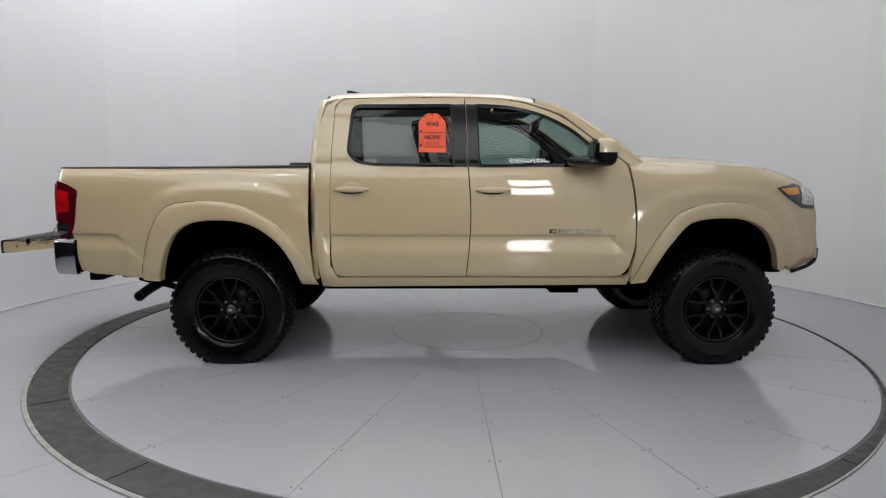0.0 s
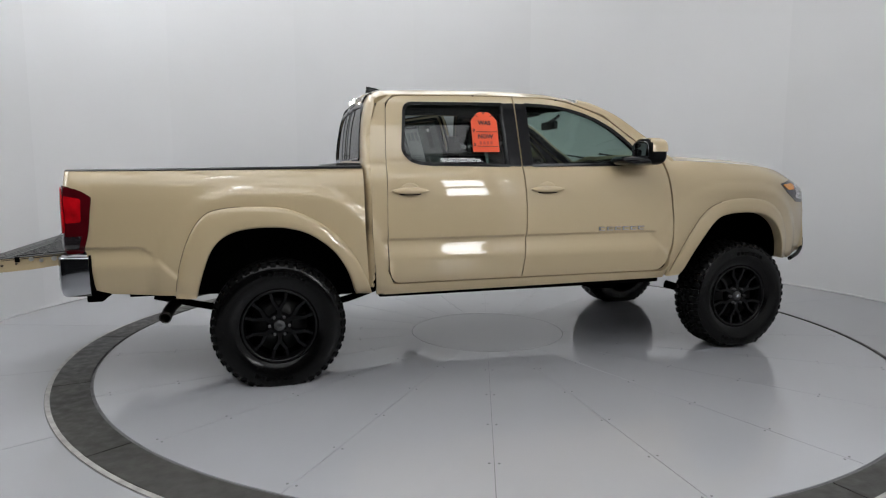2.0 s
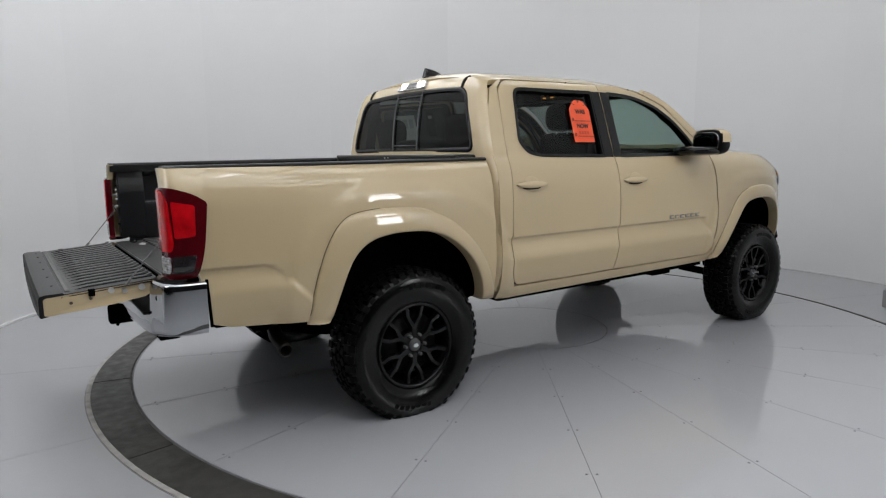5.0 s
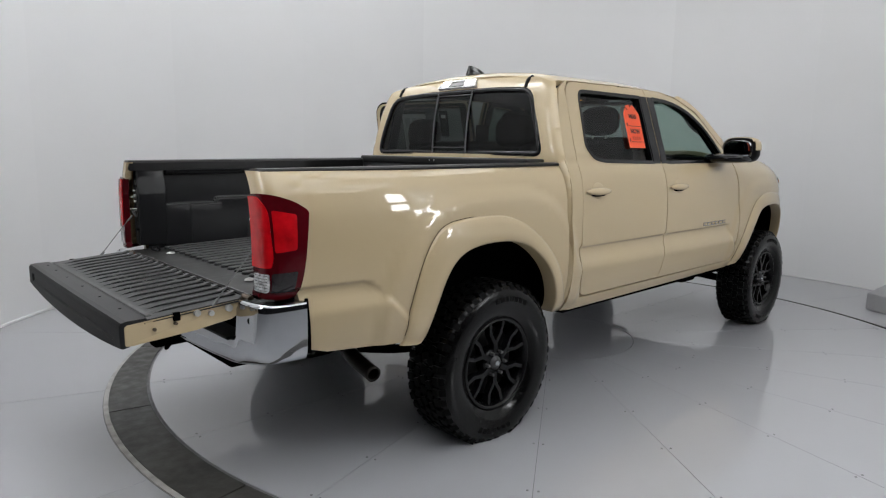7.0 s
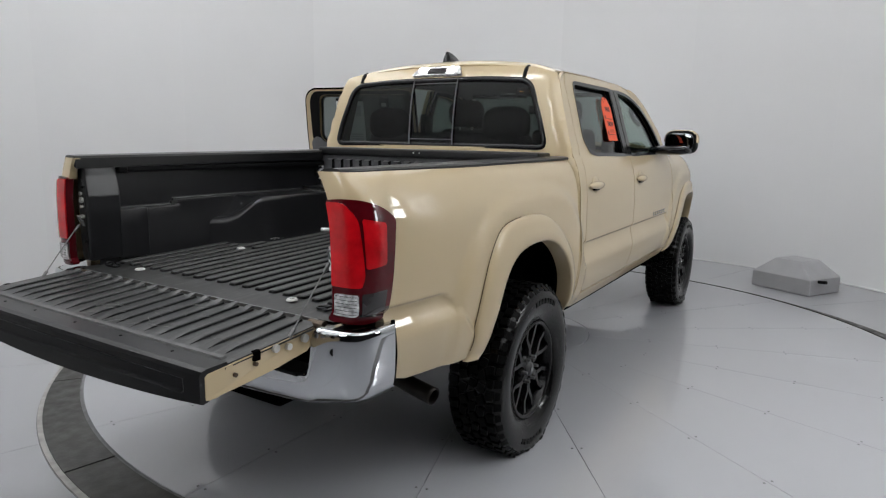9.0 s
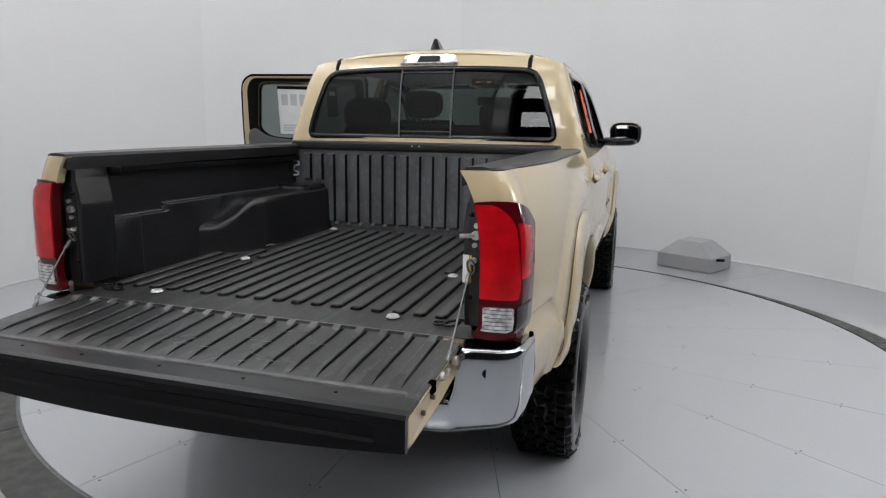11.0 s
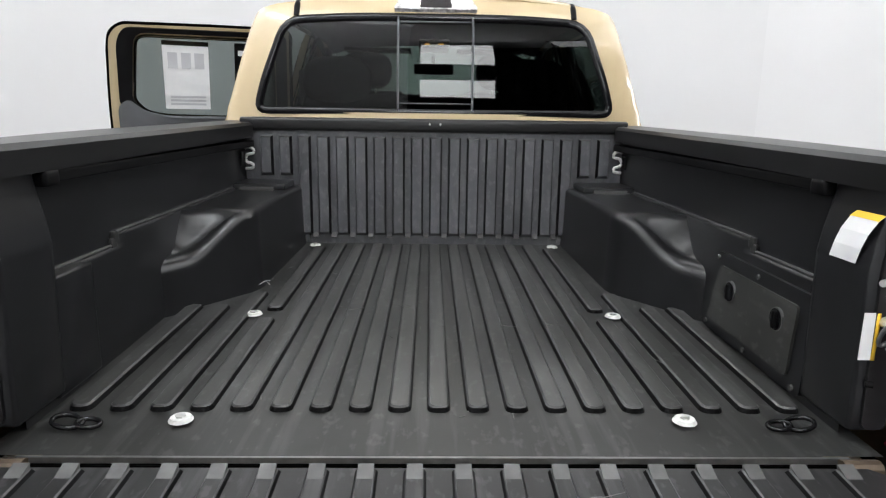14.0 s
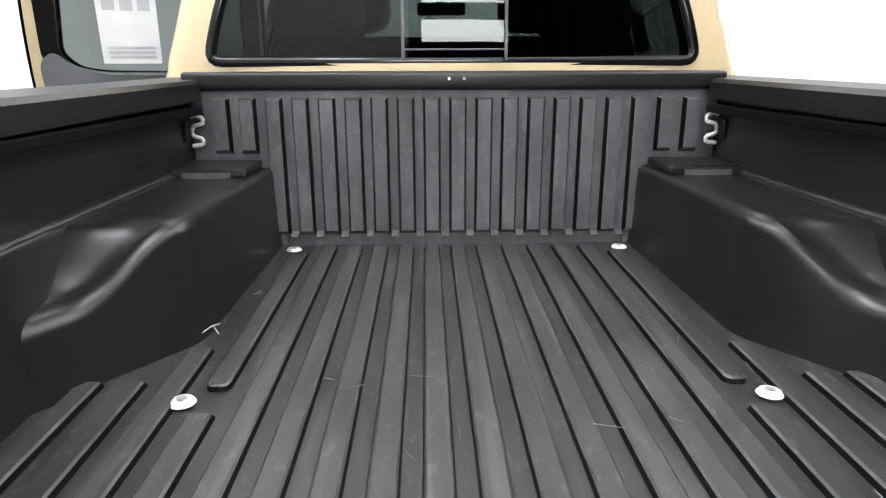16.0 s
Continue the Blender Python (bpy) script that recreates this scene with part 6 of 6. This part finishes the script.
    revolve("brake_disc", [(-0.030, 0.05), (-0.030, 0.165), (-0.012, 0.165), (-0.012, 0.05)], DARKSTEEL, wheel, "grey steel brake disc", segs=40)
    revolve("wheel_back", [(0.0, 0.02), (0.0, 0.19)], DARK, wheel, "black brake backing", segs=32)
    first = True
    for x, tw, sp in ((AX_R, 0.800, 0), (AX_F, 0.803, 0)):
        for sg in (-1, 1):
            m = pose(x, sg * tw, HUB, 0, sp if sg < 0 else -sp, 0 if sg < 0 else 180)
            if first:
                wheel.matrix_basis = m
                first = False
            else:
                copy_thing(wheel, m)


def build_underbody():
    for sg in (-1, 1):
        box_part("frame_rail", (-0.30, sg * 0.46, 0.600), (4.4, 0.08, 0.10), DARK, truck, "black chassis rail", 0.008)
        tube("leaf_spring", [(-2.35, sg * 0.55, 0.56), (-1.95, sg * 0.55, 0.46), (-1.62, sg * 0.55, 0.435), (-1.25, sg * 0.55, 0.46), (-0.95, sg * 0.55, 0.55)], 0.022, DARK, truck, "black leaf spring")
        bm = bmesh.new()
        rod(bm, (-1.50, sg * 0.50, 0.42), (-1.40, sg * 0.46, 0.85), 0.03)
        part("shock_absorber", bm, STEEL, truck, "dusty shock absorber")
        bm = bmesh.new()
        rod(bm, (1.60, sg * 0.52, 0.42), (1.58, sg * 0.46, 0.90), 0.055)
        part("front_strut", bm, DARK, truck, "black front strut")
        tube("control_arm", [(1.35, sg * 0.40, 0.42), (1.60, sg * 0.66, 0.36), (1.80, sg * 0.40, 0.42)], 0.03, DARK, truck, "black control arm")
        box_part("sill_skirt", (0.0, sg * 0.775, 0.545), (2.0, 0.08, 0.035), DARK, truck, "black sill underside", 0.006)
    bm = bmesh.new()
    rod(bm, (AX_R, -0.70, HUB), (AX_R, 0.70, HUB), 0.045)
    part("rear_axle", bm, DARK, truck, "black rear axle tube")
    bm = bmesh.new()
    bmesh.ops.create_uvsphere(bm, u_segments=18, v_segments=12, radius=0.14, matrix=Matrix.Translation((AX_R, 0, HUB)))
    part("differential", bm, DARK, truck, "black differential housing", smooth=True)
    bm = bmesh.new()
    rod(bm, (AX_R, 0, HUB), (0.3, 0, 0.52), 0.035)
    part("drive_shaft", bm, DARK, truck, "black drive shaft")
    box_part("gearbox", (0.75, 0, 0.56), (1.2, 0.42, 0.22), DARK, truck, "black gearbox and engine pan", 0.04)
    box_part("fuel_tank", (-0.55, 0.27, 0.565), (0.95, 0.34, 0.16), DARK, truck, "black fuel tank", 0.03)
    box_part("cross_member", (0.62, -0.2, 0.515), (0.20, 1.1, 0.06), DARK, truck, "black cross member", 0.01)
    box_part("floor_pan", (0.0, 0, 0.635), (2.06, 1.62, 0.05), DARK, truck, "black cab floor pan", 0.01)
    box_part("bed_underside", (-1.90, 0, 0.79), (1.62, 1.34, 0.05), DARK, truck, "black underside of the bed", 0.01)
    box_part("engine_bay", (1.65, 0, 0.95), (1.05, 0.96, 0.60), DARK, truck, "black engine bay inside", 0.02)
    box_part("spare_wheel", (-2.25, 0, 0.66), (0.62, 0.62, 0.2), RUBBER, truck, "spare tyre under the bed", 0.09)
    box_part("front_skid_plate", (2.08, 0, 0.61), (0.30, 1.10, 0.03), DARK, truck, "black skid plate", 0.01)


# ---- cab interior ----
def build_seat(x, y, w, rear=False, drop=0.0):
    s = box_part("seat_cushion", (x + 0.27, y, 0.93 - drop), (0.52, w, 0.17), CLOTH, truck, "dark cloth seat", 0.05)
    bm = bmesh.new()
    vs = box(bm, (0, 0, 0.30), (0.13, w * 0.94, 0.62))
    for v in vs:
        if v.co.z > 0.3:
            v.co.y *= 0.84
            v.co.x *= 0.75
    m = Matrix.Translation((x, y, (0.93 if not rear else 0.86) - drop)) @ Matrix.Rotation(radians(-12 if not rear else -8), 4, "Y")
    bmesh.ops.transform(bm, matrix=m, verts=bm.verts)
    part("seat_back", bm, CLOTH, s, "", bevel=0.045, segs=3, smooth=True)
    tops = [y] if w < 0.7 else [-0.40, 0.40]
    for yy in tops:
        bm = bmesh.new()
        bmesh.ops.create_uvsphere(bm, u_segments=20, v_segments=12, radius=1.0)
        c = m @ Vector((0, 0, 0.72 if not rear else 0.66))
        for v in bm.verts:
            q = lambda t: math.copysign(abs(t) ** 0.7, t)
            v.co = (c.x + 0.058 * q(v.co.x), yy + 0.140 * q(v.co.y), c.z + 0.098 * q(v.co.z))
        part("headrest", bm, CLOTH, s, "dark padded headrest", smooth=True)
        for d in (-0.05, 0.05):
            bm = bmesh.new()
            rod(bm, (c.x, yy + d, c.z - 0.16), (c.x, yy + d, c.z - 0.04), 0.006, 6)
            part("headrest_post", bm, ZINC, s)


def build_interior():
    for y in (-0.37, 0.37):
        build_seat(0.10, y, 0.54, drop=0.02)
    build_seat(-0.86, 0.0, 1.36, rear=True)
    bm = bmesh.new()
    vs = box(bm, (0.86, 0, 1.17), (0.42, 1.50, 0.34))
    for v in vs:
        if v.co.z > 1.2 and v.co.x < 0.8:
            v.co.z -= 0.03
    dash = part("dashboard", bm, BLACK, truck, "black dashboard", bevel=0.05, segs=3, smooth=True)
    box_part("dash_screen", (0.640, 0.0, 1.23), (0.02, 0.22, 0.14), GLOSSBLACK, dash, "dark dashboard screen", 0.006)
    sw = []
    for k in range(25):
        a = 2 * math.pi * k / 24
        sw.append((0.515 + 0.08 * math.sin(a), 0.37 + 0.185 * math.cos(a), 1.235 + 0.168 * math.sin(a)))
    wheel = tube("steering_wheel", sw, 0.015, BLACK, truck, "black steering wheel")
    box_part("wheel_boss", (0.535, 0.37, 1.225), (0.06, 0.15, 0.12), BLACK, wheel, "", 0.02)
    for dy in (-0.13, 0.13):
        box_part("wheel_spoke", (0.525, 0.37 + dy, 1.23), (0.03, 0.12, 0.035), BLACK, wheel, "", 0.008)
    mir = box_part("rear_view_mirror", (0.515, 0.0, 1.665), (0.035, 0.25, 0.065), BLACK, truck, "black rear-view mirror", 0.014)
    bm = bmesh.new()
    rod(bm, (0.52, 0, 1.69), (0.60, 0, 1.745), 0.012, 8)
    part("mirror_stalk", bm, BLACK, mir)
    box_part("overhead_console", (0.33, 0, 1.785), (0.30, 0.18, 0.05), BLACK, truck, "black overhead console with amber lamps", 0.012)
    for y in (-0.04, 0.04):
        box_part("map_lamp", (0.18, y, 1.782), (0.012, 0.028, 0.008), AMBERLIT, truck, "small amber interior lamp", 0)
    for sg in (-1, 1):
        box_part("sun_visor", (0.42, sg * 0.34, 1.765), (0.16, 0.40, 0.02), CLOTH, truck, "dark sun visor", 0.006)
        box_part("inner_pillar", (-0.075, sg * 0.700, 1.06), (0.11, 0.05, 1.10), BLACK, truck, "black inner door pillar", 0.015)
        panel("cab_lining", [(-0.97, 0.66), (-0.97, 1.70), (-0.90, 1.77), (-0.89, 0.66)], lambda u, z, s=sg: (u, s * (side(u, z) - 0.05), z), BLACK, truck, "black lining behind the door", step=0.1, thick=0.01, flip=sg < 0)
    hl = lambda x, y: (x, y, roof_skin(x, y)[2] - 0.045)
    xs = np.linspace(-0.97, 0.42, 8)
    panel("headliner", [(x, -0.62) for x in xs] + [(x, 0.62) for x in xs[::-1]], hl, LINING, truck, "dark cloth headliner", step=0.12, thick=0.01, flip=True)
    box_part("back_lining", (-1.035, 0, 1.00), (0.03, 1.50, 0.72), BLACK, truck, "black rear cab lining", 0.01)
    box_part("centre_console", (0.30, 0, 0.88), (0.75, 0.24, 0.28), BLACK, truck, "black centre console", 0.03)
    tube("grab_handle", [(0.80, -0.66, 1.56), (0.72, -0.64, 1.60), (0.62, -0.64, 1.66), (0.55, -0.665, 1.71)], 0.014, BLACK, truck, "black pillar grab handle")


def text_mesh(name, body, size, m, mat, parent):
    cu = bpy.data.curves.new(name, "FONT")
    cu.body, cu.size, cu.extrude, cu.align_x, cu.align_y = body, size, 0.0004, "CENTER", "CENTER"
    cu.offset = 0.0012
    tmp = new(name, cu)
    bpy.context.view_layer.update()
    me = bpy.data.meshes.new_from_object(tmp)
    bpy.data.objects.remove(tmp)
    me.transform(m)
    return finish(name, me, mat, parent)


def build_tag():
    """Orange price tag on the rear window."""
    x0, x1, z0, z1 = -0.378, -0.200, 1.436, 1.694
    xm = (x0 + x1) / 2
    f = flank(-1, -0.004)
    ol = fillet([(x0, z0), (x1, z0), (x1, z1 - 0.055), (x1 - 0.05, z1), (x0 + 0.05, z1), (x0, z1 - 0.055)], [0.004, 0.004, 0.012, 0.02, 0.02, 0.012])
    t = panel("price_tag", ol, f, ORANGE, None, step=0.05, thick=0.0015)
    t.matrix_basis = RAKE
    tagged(t, "bright orange paper price tag on the rear side window", "price tag")
    slope = math.atan2(side(xm, z0) - side(xm, z1), z1 - z0)
    def at(x, z, off=0.0005):
        p = Vector((x, -(side(x, z) + off), z))
        return Matrix.Translation(p) @ Matrix.Rotation(math.pi / 2 - slope, 4, "X")
    text_mesh("word", "WAS", 0.039, at(xm, 1.622), INK, t)
    text_mesh("word", "NOW", 0.039, at(xm, 1.534), INK, t)
    text_mesh("mark", "$", 0.030, at(x0 + 0.014, 1.572), INK, t)
    text_mesh("mark", "$", 0.030, at(x0 + 0.014, 1.480), INK, t)
    for z, w in ((1.566, 0.140), (1.472, 0.140)):
        bm = bmesh.new()
        box(bm, (0, 0, 0), (w, 0.0028, 0.001), at(xm + 0.012, z))
        part("rule", bm, INK, t)
    for k in range(4):
        bm = bmesh.new()
        box(bm, (0, 0, 0), (0.015, 0.020, 0.001), at(xm - 0.035 + 0.024 * k, 1.494))
        part("pen_bar", bm, material("faint_pen", (0.62, 0.07, 0.03), 0.6), t)
    for s, a in ((-1, 35), (1, -35), (0, 0)):
        bm = bmesh.new()
        box(bm, (0, 0, 0), (0.032 if s else 0.020, 0.004, 0.001), at(xm + s * 0.055, 1.672 if s else 1.690) @ Matrix.Rotation(radians(-a if s else 0), 4, "Z"))
        part("print_bar", bm, INK, t)
    bm = bmesh.new()
    rod(bm, (xm, -(side(xm, 1.684) - 0.006), 1.681), (xm, -(side(xm, 1.684) - 0.0015), 1.687), 0.004, 8)
    part("punch_hole", bm, INK, t)


def build_window_sheet():
    """Printed sheet in a sleeve on the open door's window."""
    hinge = Vector((-0.060, 0.78, 0))
    m = Matrix.Translation(hinge) @ Matrix.Rotation(radians(-DOOR_OPEN), 4, "Z") @ Matrix.Translation(-hinge)
    f = lambda u, z, o=0.020: (u, side(u, z) - o, z)
    t = panel("window_sheet", fillet([(-0.695, 1.395), (-0.480, 1.395), (-0.480, 1.700), (-0.695, 1.700)], 0.004), lambda u, z: f(u, z, 0.034), PAPER, None, step=0.06, thick=0.001, flip=True)
    t.matrix_basis = RAKE @ m
    tagged(t, "white printed sheet taped inside the open door's window", "window sticker")
    for x, z, w, h in ((-0.650, 1.63, 0.045, 0.075), (-0.587, 1.63, 0.045, 0.075), (-0.525, 1.63, 0.045, 0.075), (-0.585, 1.455, 0.17, 0.010), (-0.585, 1.437, 0.17, 0.010), (-0.585, 1.419, 0.17, 0.010)):
        panel("print_bar", [(x - w / 2, z - h / 2), (x + w / 2, z - h / 2), (x + w / 2, z + h / 2), (x - w / 2, z + h / 2)], lambda u, zz: f(u, zz, 0.0355), GREYINK, t, step=0.06, thick=0.0005, flip=True)
    panel("dark_header", [(-0.695, 1.702), (-0.480, 1.702), (-0.480, 1.722), (-0.695, 1.722)], lambda u, zz: f(u, zz, 0.0355), GLOSSBLACK, t, step=0.06, thick=0.0005, flip=True)
    # dark hang tag farther in
    t2 = panel("hang_tag", fillet([(-0.355, 1.52), (-0.280, 1.52), (-0.280, 1.725), (-0.355, 1.725)], 0.006), lambda u, z: f(u, z, 0.036), BLACK, None, step=0.06, thick=0.002, flip=True)
    t2.matrix_basis = RAKE @ m
    tagged(t2, "black hanging tag on the open door's window", "tag")
    panel("white_label", [(-0.338, 1.665), (-0.298, 1.665), (-0.298, 1.690), (-0.338, 1.690)], lambda u, z: f(u, z, 0.0395), PAPER, t2, step=0.06, thick=0.0005, flip=True)


AMBERLIT = emitter("lit_amber", (1.0, 0.45, 0.08), 2.5)
build_bed()
build_tailgate()
build_rear()
build_wheels()
build_underbody()
build_interior()
build_tag()
build_window_sheet()
